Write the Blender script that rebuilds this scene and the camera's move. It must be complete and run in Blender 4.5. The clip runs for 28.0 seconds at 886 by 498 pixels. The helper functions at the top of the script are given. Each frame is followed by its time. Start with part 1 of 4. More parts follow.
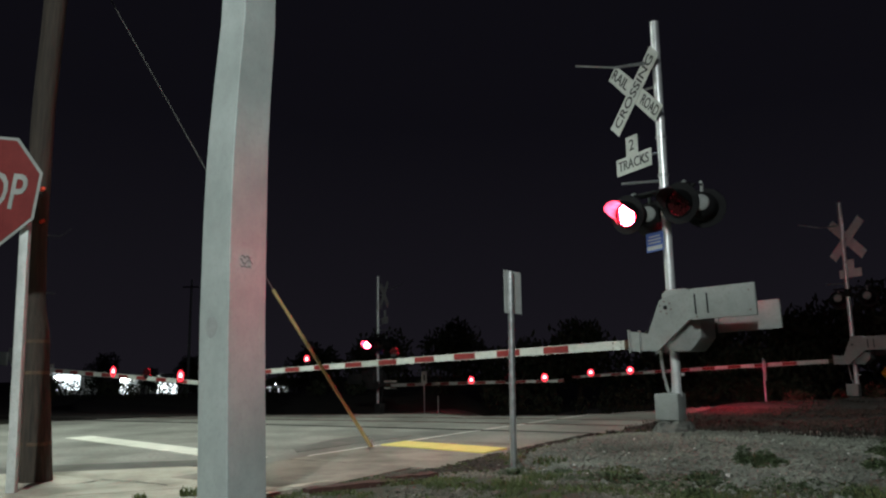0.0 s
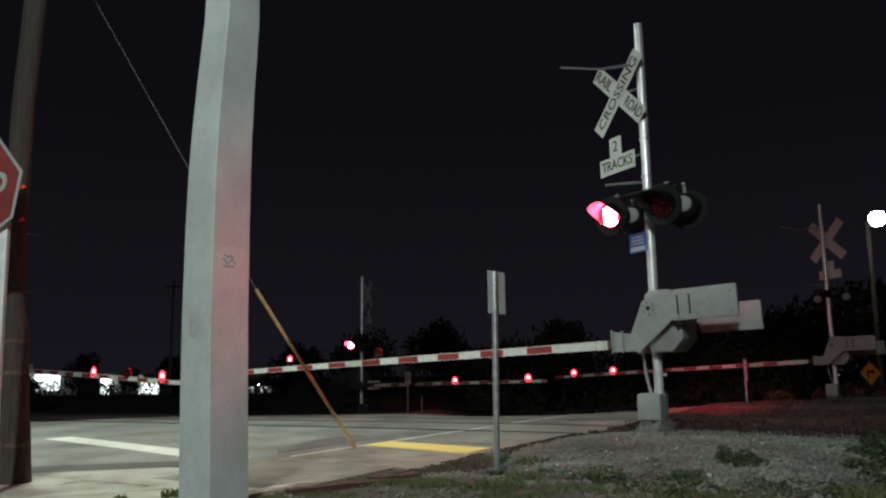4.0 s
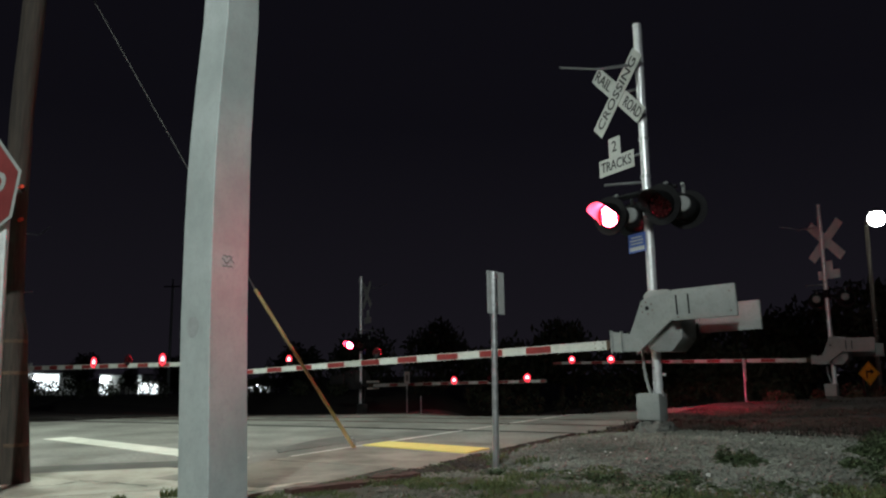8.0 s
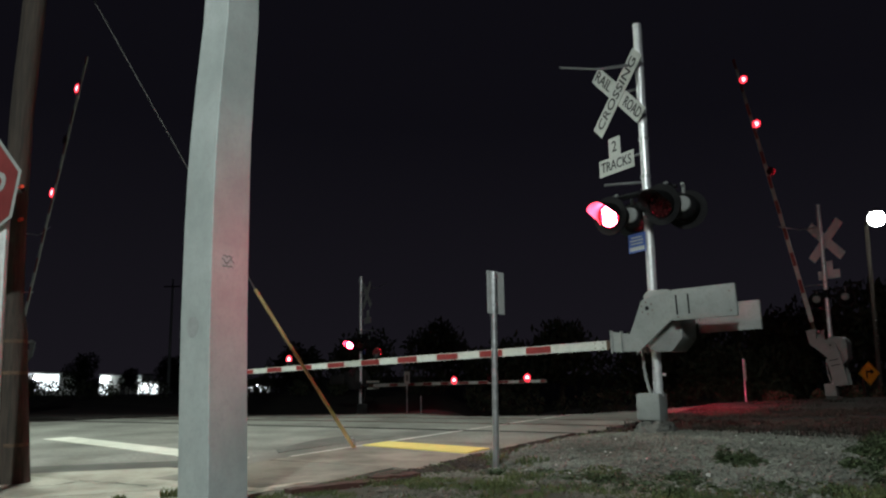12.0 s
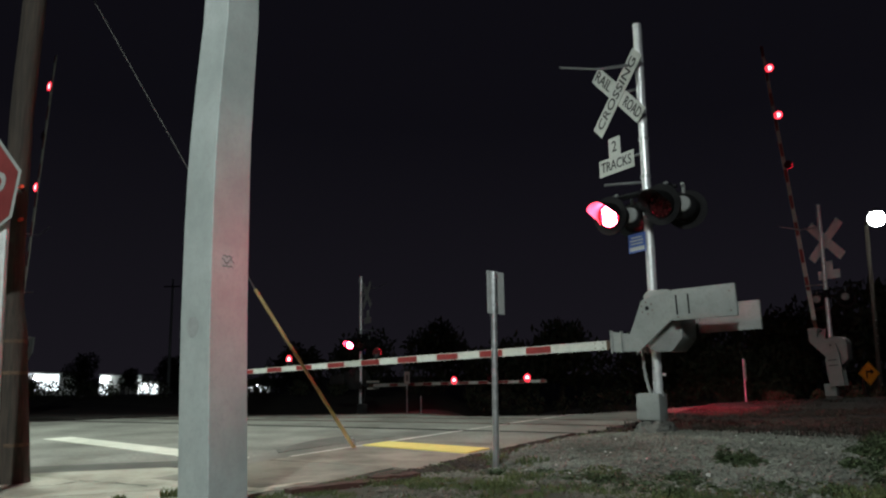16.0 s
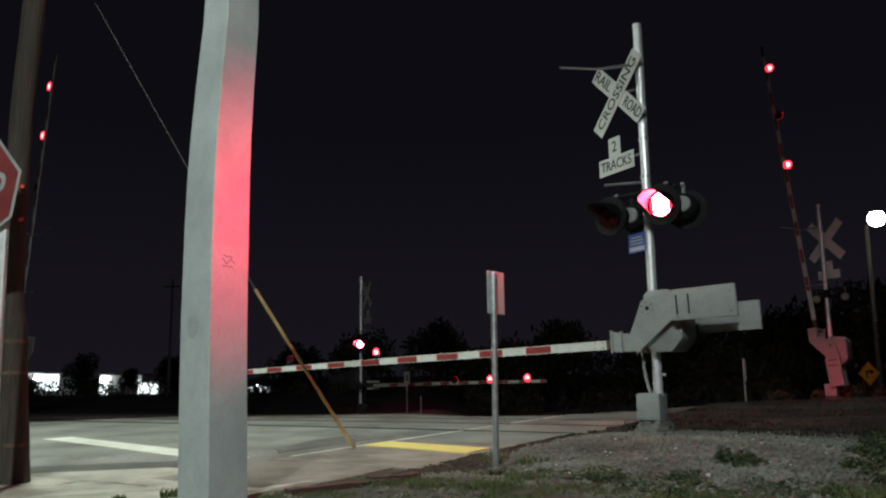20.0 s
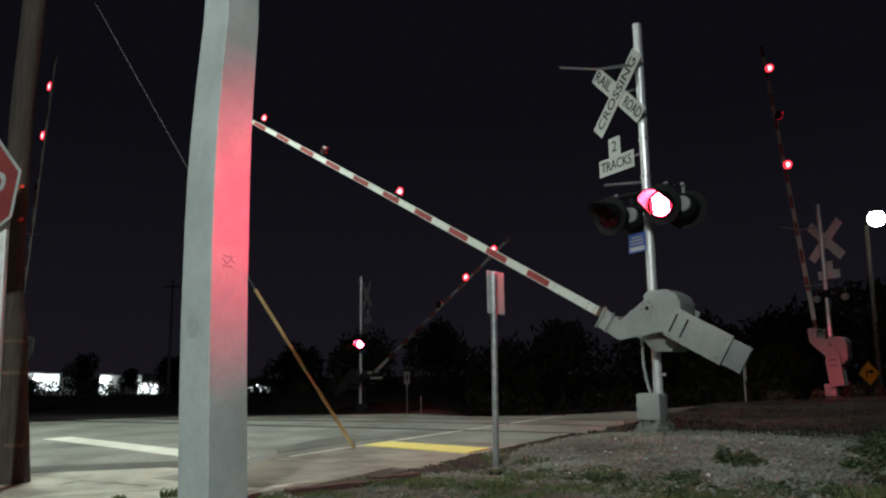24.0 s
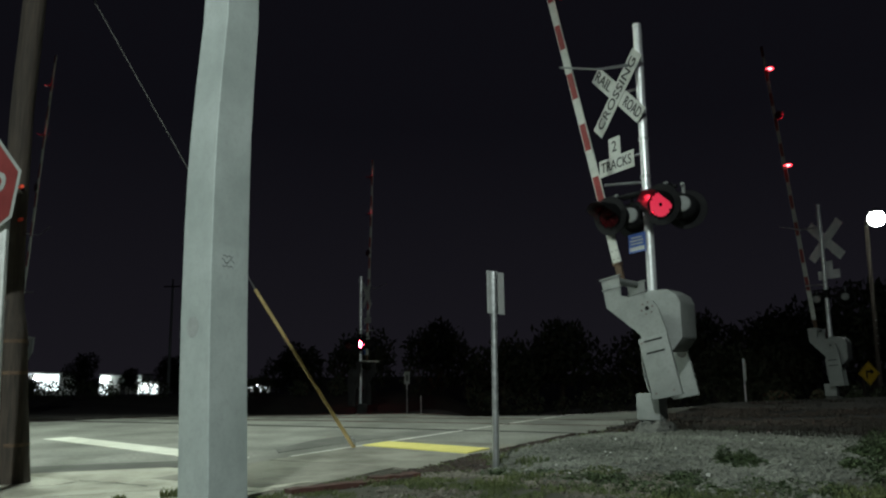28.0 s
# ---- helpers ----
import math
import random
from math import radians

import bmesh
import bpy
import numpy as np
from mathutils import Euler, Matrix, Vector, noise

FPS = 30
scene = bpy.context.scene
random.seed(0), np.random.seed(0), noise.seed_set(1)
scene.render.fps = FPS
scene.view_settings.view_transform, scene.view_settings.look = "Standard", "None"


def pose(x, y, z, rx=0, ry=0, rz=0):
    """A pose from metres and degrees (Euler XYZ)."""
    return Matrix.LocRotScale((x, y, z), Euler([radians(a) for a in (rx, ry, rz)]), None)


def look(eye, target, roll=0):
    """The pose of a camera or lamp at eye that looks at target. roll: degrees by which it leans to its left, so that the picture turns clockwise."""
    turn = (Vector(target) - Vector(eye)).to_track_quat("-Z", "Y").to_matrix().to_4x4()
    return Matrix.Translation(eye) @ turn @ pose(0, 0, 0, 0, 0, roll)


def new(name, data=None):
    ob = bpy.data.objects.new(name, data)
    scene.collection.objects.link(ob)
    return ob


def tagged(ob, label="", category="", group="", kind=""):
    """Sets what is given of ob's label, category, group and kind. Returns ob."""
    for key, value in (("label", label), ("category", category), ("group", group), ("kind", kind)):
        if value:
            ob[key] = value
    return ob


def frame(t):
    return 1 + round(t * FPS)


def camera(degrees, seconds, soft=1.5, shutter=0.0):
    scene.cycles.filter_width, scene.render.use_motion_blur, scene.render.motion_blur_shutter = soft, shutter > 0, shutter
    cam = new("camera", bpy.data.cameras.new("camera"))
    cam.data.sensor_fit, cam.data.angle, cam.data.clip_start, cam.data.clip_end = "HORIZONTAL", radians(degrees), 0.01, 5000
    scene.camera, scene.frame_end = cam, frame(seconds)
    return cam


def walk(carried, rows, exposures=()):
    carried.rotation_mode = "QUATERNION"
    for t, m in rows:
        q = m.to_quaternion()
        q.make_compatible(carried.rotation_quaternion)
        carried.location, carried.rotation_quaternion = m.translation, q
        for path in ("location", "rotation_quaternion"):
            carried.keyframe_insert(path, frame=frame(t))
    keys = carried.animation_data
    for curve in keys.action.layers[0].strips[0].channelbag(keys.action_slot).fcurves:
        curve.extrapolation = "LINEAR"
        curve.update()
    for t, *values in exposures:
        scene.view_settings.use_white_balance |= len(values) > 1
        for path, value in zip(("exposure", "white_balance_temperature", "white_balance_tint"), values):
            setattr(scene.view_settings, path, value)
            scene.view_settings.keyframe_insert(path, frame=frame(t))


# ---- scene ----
cam = camera(60.7, 28.0, soft=2.2)
EYE = (0.0, 0.0, 0.85)


def aim(shift, lift=0.0):
    # heading turned to the left by the given picture shift, at 1340 units of focal length
    yaw, tilt = math.atan(shift / 1340), 0.165 - math.atan(lift / 1340)
    d = (-math.sin(yaw) * math.cos(tilt), math.cos(yaw) * math.cos(tilt), math.sin(tilt))
    return look(EYE, [e + k for e, k in zip(EYE, d)], -0.745)


walk(cam, [(0.0, aim(30)), (0.5, aim(27.2)), (1.0, aim(24)), (1.5, aim(19.5)), (2.0, aim(16.5)), (2.5, aim(11)), (3.0, aim(5.5)),
           (3.5, aim(2.8)), (4.5, aim(0.8)), (5.5, aim(0)), (14.8, aim(0)), (15.0, aim(0, -1.5)), (15.5, aim(1.5, 1.5)), (15.8, aim(0)),
           (28.0, aim(0))],
     exposures=[(0.0, 0.0, 6500, 10), (27.9, 0.0, 6500, 10), (28.0, 0.04, 6500, 4)])

# ---- night sky and lamps ----
world = bpy.data.worlds.new("night_sky")
scene.world = world
world.use_nodes = True
wn, wl = world.node_tree.nodes, world.node_tree.links
wn.clear()
w_out, w_bg, w_ramp, w_sep, w_co = (wn.new("ShaderNode" + k) for k in ("OutputWorld", "Background", "ValToRGB", "SeparateXYZ", "TexCoord"))
wl.new(w_co.outputs["Generated"], w_sep.inputs[0])
wl.new(w_sep.outputs["Z"], w_ramp.inputs[0])
wl.new(w_ramp.outputs[0], w_bg.inputs[0])
wl.new(w_bg.outputs[0], w_out.inputs[0])
w_ramp.color_ramp.elements[0].position, w_ramp.color_ramp.elements[0].color = 0.0, (0.0088, 0.0078, 0.0112, 1)
w_ramp.color_ramp.elements[1].position, w_ramp.color_ramp.elements[1].color = 0.32, (0.0040, 0.0037, 0.0058, 1)
w_bg.inputs[1].default_value = 1.0


def lamp(name, kind, energy, color, m, size=0.3):
    data = bpy.data.lights.new(name, kind)
    data.energy, data.color = energy, color
    if kind == "AREA":
        data.size = size
    else:
        data.shadow_soft_size = size
    ob = new(name, data)
    ob.matrix_world = m
    return ob


def street_light(name, energy, color, at, target, spread, soft=0.25):
    ob = lamp(name, "SPOT", energy, color, look(at, target), 0.25)
    ob.data.spot_size, ob.data.spot_blend = radians(spread), 0.95
    ob.data.shadow_soft_size = soft
    return ob


# the street lamps behind the viewer and over the road
street_light("street_light_near", 5550, (0.91, 1.0, 0.97), (-1.9, -5.0, 8.0), (-2.0, 2.7, 0.0), 106)
street_light("street_light_road", 5300, (0.87, 1.0, 0.90), (-6.8, 11.2, 9.5), (-3.5, 12.2, 0.0), 110, 1.3)

# ---- materials ----
MATS = {}


def socket(bsdf, name, value):
    bsdf.inputs[name].default_value = value


def mat(name, c1, c2, rough=0.8, metal=0.0, scale=6.0, fine=60.0, bump=0.3, mix=0.5, depth=0.01, c3=None, big=0.6, spread=(0.35, 0.65), stretch=(1, 1, 1)):
    """A worn surface: two tones by large stains, a third by fine grain, relief by both."""
    if name in MATS:
        return MATS[name]
    m = bpy.data.materials.new(name)
    m.use_nodes = True
    n, l = m.node_tree.nodes, m.node_tree.links
    b = n["Principled BSDF"]
    socket(b, "Metallic", metal)
    co, info = n.new("ShaderNodeTexCoord"), n.new("ShaderNodeObjectInfo")
    add = n.new("ShaderNodeVectorMath")
    add.operation = "MULTIPLY_ADD"
    add.inputs[1].default_value = stretch
    l.new(co.outputs["Object"], add.inputs[0])
    sc = n.new("ShaderNodeMath")
    sc.operation = "MULTIPLY"
    sc.inputs[1].default_value = 37.0
    l.new(info.outputs["Random"], sc.inputs[0])
    l.new(sc.outputs[0], add.inputs[2])
    t1, t2 = n.new("ShaderNodeTexNoise"), n.new("ShaderNodeTexNoise")
    for t, s, d in ((t1, scale, 6.0), (t2, fine, 4.0)):
        socket(t, "Scale", s), socket(t, "Detail", d), socket(t, "Roughness", 0.62)
        l.new(add.outputs[0], t.inputs["Vector"])
    ramp = n.new("ShaderNodeValToRGB")
    ramp.color_ramp.elements[0].position, ramp.color_ramp.elements[1].position = spread
    ramp.color_ramp.elements[0].color, ramp.color_ramp.elements[1].color = (*c1, 1), (*c2, 1)
    l.new(t1.outputs["Fac"], ramp.inputs[0])
    mixn = n.new("ShaderNodeMix")
    mixn.data_type = "RGBA"
    l.new(ramp.outputs[0], mixn.inputs["A"])
    c3 = c3 or tuple(k * big for k in c1)
    mixn.inputs["B"].default_value = (*c3, 1)
    r2 = n.new("ShaderNodeValToRGB")
    r2.color_ramp.elements[0].position, r2.color_ramp.elements[1].position = 0.48, 0.72
    r2.color_ramp.elements[0].color, r2.color_ramp.elements[1].color = (0, 0, 0, 1), (mix, mix, mix, 1)
    l.new(t2.outputs["Fac"], r2.inputs[0])
    l.new(r2.outputs[0], mixn.inputs["Factor"])
    l.new(mixn.outputs["Result"], b.inputs["Base Color"])
    rr = n.new("ShaderNodeMapRange")
    rr.inputs["To Min"].default_value, rr.inputs["To Max"].default_value = max(0.02, rough - 0.12), min(1, rough + 0.12)
    l.new(t1.outputs["Fac"], rr.inputs["Value"])
    l.new(rr.outputs[0], b.inputs["Roughness"])
    if bump:
        bp = n.new("ShaderNodeBump")
        bp.inputs["Strength"].default_value, bp.inputs["Distance"].default_value = bump, depth
        ad = n.new("ShaderNodeMath")
        l.new(t1.outputs["Fac"], ad.inputs[0]), l.new(t2.outputs["Fac"], ad.inputs[1])
        l.new(ad.outputs[0], bp.inputs["Height"])
        l.new(bp.outputs[0], b.inputs["Normal"])
    MATS[name] = m
    return m


def glow(name, color, strength):
    if name in MATS:
        return MATS[name]
    m = bpy.data.materials.new(name)
    m.use_nodes = True
    b = m.node_tree.nodes["Principled BSDF"]
    socket(b, "Base Color", (0.02, 0.005, 0.005, 1))
    socket(b, "Emission Color", (*color, 1)), socket(b, "Emission Strength", strength)
    MATS[name] = m
    return m


CONCRETE_POST = mat("cast_concrete", (0.275, 0.312, 0.303), (0.372, 0.412, 0.404), 0.9, 0, 3.2, 38, 0.22, 0.30, 0.003, (0.235, 0.25, 0.24), 0.6, (0.32, 0.68), (1, 1, 0.75))
SMUDGE = mat("smudged_concrete", (0.245, 0.265, 0.26), (0.31, 0.33, 0.325), 0.85, 0, 12, 90, 0.2, 0.35, 0.004)
WOOD_POLE = mat("weathered_pole_wood", (0.017, 0.013, 0.010), (0.050, 0.038, 0.029), 0.9, 0, 34.0, 70, 0.7, 0.6, 0.01, None, 0.5, (0.35, 0.65), (1, 1, 0.06))
ASPHALT = mat("worn_asphalt", (0.105, 0.104, 0.092), (0.240, 0.238, 0.212), 0.88, 0, 0.75, 26, 0.45, 0.6, 0.008, None, 0.6, (0.32, 0.62))
TRACK = mat("grimy_track_gravel", (0.028, 0.024, 0.020), (0.074, 0.062, 0.052), 0.95, 0, 1.6, 40, 0.8, 0.6, 0.02)
TAR = mat("tar_filler", (0.02, 0.02, 0.02), (0.04, 0.038, 0.035), 0.7, 0, 4, 40, 0.3, 0.4)
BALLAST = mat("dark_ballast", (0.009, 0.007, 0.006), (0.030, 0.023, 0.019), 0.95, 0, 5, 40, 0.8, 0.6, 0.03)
ASPHALT_DARK = mat("grimy_asphalt", (0.042, 0.042, 0.036), (0.115, 0.114, 0.10), 0.85, 0, 1.2, 60, 0.35, 0.5, 0.006)
ASPHALT_MID = mat("mid_dark_asphalt", (0.070, 0.069, 0.063), (0.15, 0.147, 0.135), 0.88, 0, 1.8, 60, 0.35, 0.5, 0.006)
SIDEWALK = mat("pavement_concrete", (0.225, 0.218, 0.175), (0.44, 0.43, 0.36), 0.88, 0, 1.3, 70, 0.3, 0.5, 0.004, (0.17, 0.155, 0.115), 0.6, (0.38, 0.60))
SIDEWALK_OLD = mat("grimy_old_pavement", (0.115, 0.110, 0.090), (0.255, 0.247, 0.210), 0.9, 0, 1.6, 60, 0.35, 0.5, 0.005, (0.09, 0.075, 0.055), 0.6, (0.36, 0.62))
PAINT_WHITE = mat("road_paint_white", (0.50, 0.49, 0.43), (0.68, 0.67, 0.59), 0.75, 0, 4, 45, 0.2, 0.5, 0.003, (0.28, 0.27, 0.25))
PAINT_WORN = mat("worn_edge_paint", (0.44, 0.43, 0.40), (0.70, 0.68, 0.63), 0.8, 0, 3.0, 30, 0.2, 0.8, 0.003, (0.17, 0.165, 0.15))
PAINT_YELLOW = mat("tactile_yellow", (0.58, 0.51, 0.14), (0.70, 0.63, 0.21), 0.7, 0, 4, 60, 0.2, 0.3, 0.003, (0.4, 0.32, 0.08))
SOIL = mat("verge_soil", (0.020, 0.021, 0.013), (0.055, 0.050, 0.036), 0.95, 0, 1.6, 30, 0.8, 0.6, 0.02, (0.022, 0.030, 0.013))
STONE = mat("ballast_stone", (0.070, 0.073, 0.060), (0.170, 0.174, 0.150), 0.9, 0, 1.3, 16, 0.3, 0.75, 0.004, (0.055, 0.056, 0.05))
DIRT_STONE = mat("dirt_stone", (0.070, 0.063, 0.050), (0.175, 0.160, 0.134), 0.9, 0, 3.0, 16, 0.3, 0.75, 0.004, (0.045, 0.038, 0.028))
GRAVEL = mat("fine_gravel", (0.050, 0.054, 0.046), (0.098, 0.103, 0.090), 0.95, 0, 2.2, 75, 0.9, 0.75, 0.012)
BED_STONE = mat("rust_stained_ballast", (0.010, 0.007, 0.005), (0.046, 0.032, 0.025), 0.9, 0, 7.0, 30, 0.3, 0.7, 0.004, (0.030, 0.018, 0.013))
LITTER = mat("rotting_leaf_litter", (0.014, 0.009, 0.007), (0.048, 0.031, 0.024), 0.9, 0, 9, 40, 0.3, 0.6, 0.004)
WEED = mat("dark_leafy_weed", (0.018, 0.033, 0.010), (0.050, 0.074, 0.025), 0.7, 0, 9, 60, 0.0, 0.5)
DARK_WEED = mat("dark_weeds", (0.010, 0.008, 0.006), (0.028, 0.022, 0.016), 0.9, 0, 2, 20, 0.0, 0.4)
GRASS = mat("verge_grass", (0.034, 0.050, 0.012), (0.086, 0.102, 0.032), 0.8, 0, 3, 30, 0.0, 0.4)
LEAF = mat("night_foliage", (0.036, 0.045, 0.025), (0.068, 0.082, 0.042), 0.75, 0, 2, 20, 0.0, 0.4)
BARK = mat("bark", (0.05, 0.042, 0.032), (0.09, 0.075, 0.06), 0.9, 0, 8, 40, 0.5)
GALV = mat("galvanised_steel", (0.50, 0.52, 0.53), (0.66, 0.68, 0.69), 0.36, 0.85, 14, 70, 0.1, 0.3, 0.002)
# sign sheeting lightened in colour to make up for weak lamp light
SHEET_BACK = mat("brightened_sheet_back", (0.72, 0.73, 0.73), (0.82, 0.83, 0.83), 0.55, 0.15, 6, 50, 0.05, 0.3, 0.002)
ALU = mat("brushed_aluminium_mast", (0.70, 0.72, 0.73), (0.84, 0.86, 0.87), 0.34, 0.5, 10, 60, 0.08, 0.25, 0.002)
GREY_PAINT = mat("grey_enamel", (0.185, 0.20, 0.195), (0.275, 0.29, 0.28), 0.65, 0.1, 3.2, 30, 0.12, 0.32, 0.003, (0.12, 0.12, 0.115), 0.6, (0.25, 0.75))
# darker copy of the grey enamel, the far signal's shade put into colour
SHADED_PAINT = mat("shaded_grey_enamel", (0.030, 0.030, 0.030), (0.060, 0.060, 0.058), 0.6, 0.1, 3.2, 30, 0.12, 0.32, 0.003)
GREASE = mat("dark_grease", (0.04, 0.037, 0.033), (0.12, 0.12, 0.115), 0.5, 0, 14, 50, 0.1, 0.5)
FOOTING = mat("dirty_footing_concrete", (0.05, 0.052, 0.047), (0.11, 0.11, 0.10), 0.95, 0, 7, 50, 0.6, 0.5, 0.01)
RUST = mat("rusty_steel", (0.06, 0.036, 0.022), (0.12, 0.078, 0.048), 0.8, 0.2, 14, 60, 0.3, 0.5, 0.003)
BLACK = mat("black_enamel", (0.008, 0.008, 0.009), (0.014, 0.014, 0.015), 0.8, 0, 8, 40, 0.05, 0.3)
socket(BLACK.node_tree.nodes["Principled BSDF"], "Specular IOR Level", 0.15)
FLAT_BLACK = mat("flat_black_lining", (0.002, 0.002, 0.002), (0.003, 0.003, 0.003), 0.95, 0, 8, 40, 0.0, 0.2)
socket(FLAT_BLACK.node_tree.nodes["Principled BSDF"], "Specular IOR Level", 0.0)
# lining colour raised above the visor's to strengthen the lens glow inside
HOOD_LINING = mat("brightened_visor_lining", (0.018, 0.017, 0.017), (0.028, 0.026, 0.026), 0.55, 0, 8, 40, 0.0, 0.2)
HOOD = mat("dull_black_visor", (0.006, 0.006, 0.0065), (0.009, 0.009, 0.0095), 0.9, 0, 8, 40, 0.0, 0.2)
socket(HOOD.node_tree.nodes["Principled BSDF"], "Specular IOR Level", 0.05)
SIGN_WHITE = mat("sign_sheeting_white", (0.42, 0.435, 0.41), (0.52, 0.535, 0.505), 0.5, 0, 5, 50, 0.03, 0.25)
# stop sign's white and red, darkened to stand for weak light on it
STOP_WHITE = mat("shaded_stop_white", (0.20, 0.215, 0.205), (0.28, 0.295, 0.28), 0.6, 0, 5, 50, 0.03, 0.3)
SIGN_RED = mat("shaded_sign_red", (0.115, 0.016, 0.016), (0.16, 0.022, 0.02), 0.5, 0, 5, 50, 0.03, 0.25)
REFLECTOR = mat("red_reflector", (0.60, 0.05, 0.03), (0.75, 0.08, 0.04), 0.2, 0, 5, 50, 0.0, 0.1)
SIGN_BLUE = mat("sign_sheeting_blue", (0.05, 0.10, 0.34), (0.07, 0.14, 0.42), 0.5, 0, 5, 50, 0.03, 0.2)
SIGN_ORANGE = mat("sign_sheeting_amber", (0.62, 0.40, 0.03), (0.72, 0.48, 0.04), 0.5, 0, 5, 50, 0.03, 0.2)
PALE_POST = mat("pale_painted_post", (0.40, 0.42, 0.41), (0.52, 0.54, 0.53), 0.6, 0.1, 8, 50, 0.05, 0.3)
PALE_STONE = mat("pale_stone", (0.30, 0.30, 0.28), (0.46, 0.46, 0.44), 0.9, 0, 20, 80, 0.3, 0.4)
INK = mat("sign_ink_black", (0.012, 0.012, 0.012), (0.025, 0.025, 0.025), 0.6, 0, 9, 50, 0.0, 0.3)
ARM_WHITE = mat("arm_white_sheeting", (0.42, 0.44, 0.40), (0.54, 0.55, 0.51), 0.5, 0, 6, 50, 0.05, 0.4)
ARM_RED = mat("arm_red_sheeting", (0.17, 0.018, 0.018), (0.25, 0.027, 0.025), 0.5, 0, 6, 50, 0.05, 0.4)
GUARD = mat("guy_guard_plastic", (0.34, 0.245, 0.10), (0.46, 0.345, 0.15), 0.6, 0, 6, 40, 0.1, 0.4)
CABLE = mat("steel_cable", (0.10, 0.10, 0.095), (0.16, 0.16, 0.15), 0.7, 0.2, 30, 90, 0.1, 0.4)
LENS_OFF = mat("unlit_red_lens", (0.028, 0.003, 0.004), (0.045, 0.005, 0.006), 0.25, 0, 30, 120, 0.1, 0.3)
RAIL = mat("rail_steel", (0.10, 0.075, 0.06), (0.18, 0.15, 0.13), 0.5, 0.6, 8, 60, 0.2, 0.4)
BROWN_BRICK = mat("rotten_timber", (0.036, 0.013, 0.010), (0.070, 0.028, 0.020), 0.9, 0, 9, 50, 0.4, 0.5)
WALL_PALE = mat("pale_stucco", (0.60, 0.63, 0.60), (0.70, 0.73, 0.70), 0.85, 0, 0.6, 8, 0.1, 0.3)
ROOF_DARK = mat("dark_roofing", (0.05, 0.05, 0.05), (0.08, 0.08, 0.08), 0.9, 0, 2, 12, 0.2, 0.3)
LIT_RED = glow("lit_signal_led", (1.0, 0.035, 0.075), 480.0)
# red rim that puts the lens's glare into its emission
LIT_RED_GLARE = glow("lit_signal_led_glare", (1.0, 0.02, 0.05), 6.0)
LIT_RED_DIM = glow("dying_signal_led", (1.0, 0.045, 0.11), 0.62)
# added emitters that throw the lamps' red light on post, ground and far signal
BEAMS = {k: glow("added_beam_" + k, (1.0, 0.012, 0.075), v) for k, v in (("left", 420000.0), ("right", 1450000.0), ("back_low", 1100000.0), ("back_far", 300000.0))}
LIT_LAMP = glow("lit_street_lamp", (0.93, 1.0, 0.95), 45.0)
LIT_FLOOD = glow("lit_flood_lamp", (0.90, 0.97, 1.0), 70.0)
LIT_RED_FAR = glow("lit_signal_led_far", (1.0, 0.035, 0.08), 200.0)
# glowing surface that stands for floodlight on the walls
LIT_PANEL = glow("floodlit_wall_glow", (0.86, 0.97, 1.0), 2.2)


# ---- shapes ----
def box(bm, size, centre=(0, 0, 0), m=None, bevel=0.0):
    mm = (m or Matrix()) @ Matrix.Translation(centre) @ Matrix.Diagonal((*size, 1))
    vs = bmesh.ops.create_cube(bm, size=1.0, matrix=mm)["verts"]
    if bevel:
        es = list({e for v in vs for e in v.link_edges})
        bmesh.ops.bevel(bm, geom=es, offset=bevel, segments=2, affect="EDGES", profile=0.6)
    return bm


def rod(bm, p0, p1, r0, r1=None, seg=12, caps=True):
    p0, p1 = Vector(p0), Vector(p1)
    d = p1 - p0
    m = Matrix.Translation((p0 + p1) / 2) @ d.to_track_quat("Z", "Y").to_matrix().to_4x4()
    bmesh.ops.create_cone(bm, cap_ends=caps, segments=seg, radius1=r0, radius2=r0 if r1 is None else r1, depth=d.length, matrix=m)
    return bm


def prism(bm, poly, y0, y1, m=None):
    """A polygon of (x, z) made thick from y0 to y1."""
    m = m or Matrix()
    a = [bm.verts.new(m @ Vector((x, y0, z))) for x, z in poly]
    b = [bm.verts.new(m @ Vector((x, y1, z))) for x, z in poly]
    fs = [bm.faces.new(a), bm.faces.new(b[::-1])]
    k = len(poly)
    fs += [bm.faces.new((a[i], b[i], b[(i + 1) % k], a[(i + 1) % k])) for i in range(k)]
    bmesh.ops.recalc_face_normals(bm, faces=fs)
    return bm


def lathe(bm, profile, seg=20, m=None, arc=1.0, start=0.0):
    """Turns (radius, y) round the y axis; arc under 1 leaves it open."""
    m = m or Matrix()
    steps = seg if arc >= 1 else seg + 1
    rings = []
    for i in range(steps):
        a = start + 2 * math.pi * arc * i / seg
        rings.append([bm.verts.new(m @ Vector((r * math.cos(a), y, r * math.sin(a)))) for r, y in profile])
    fs = []
    for i in range(seg):
        p, q = rings[i], rings[(i + 1) % steps]
        fs += [bm.faces.new((p[j], q[j], q[j + 1], p[j + 1])) for j in range(len(profile) - 1)]
    bmesh.ops.recalc_face_normals(bm, faces=fs)
    return bm


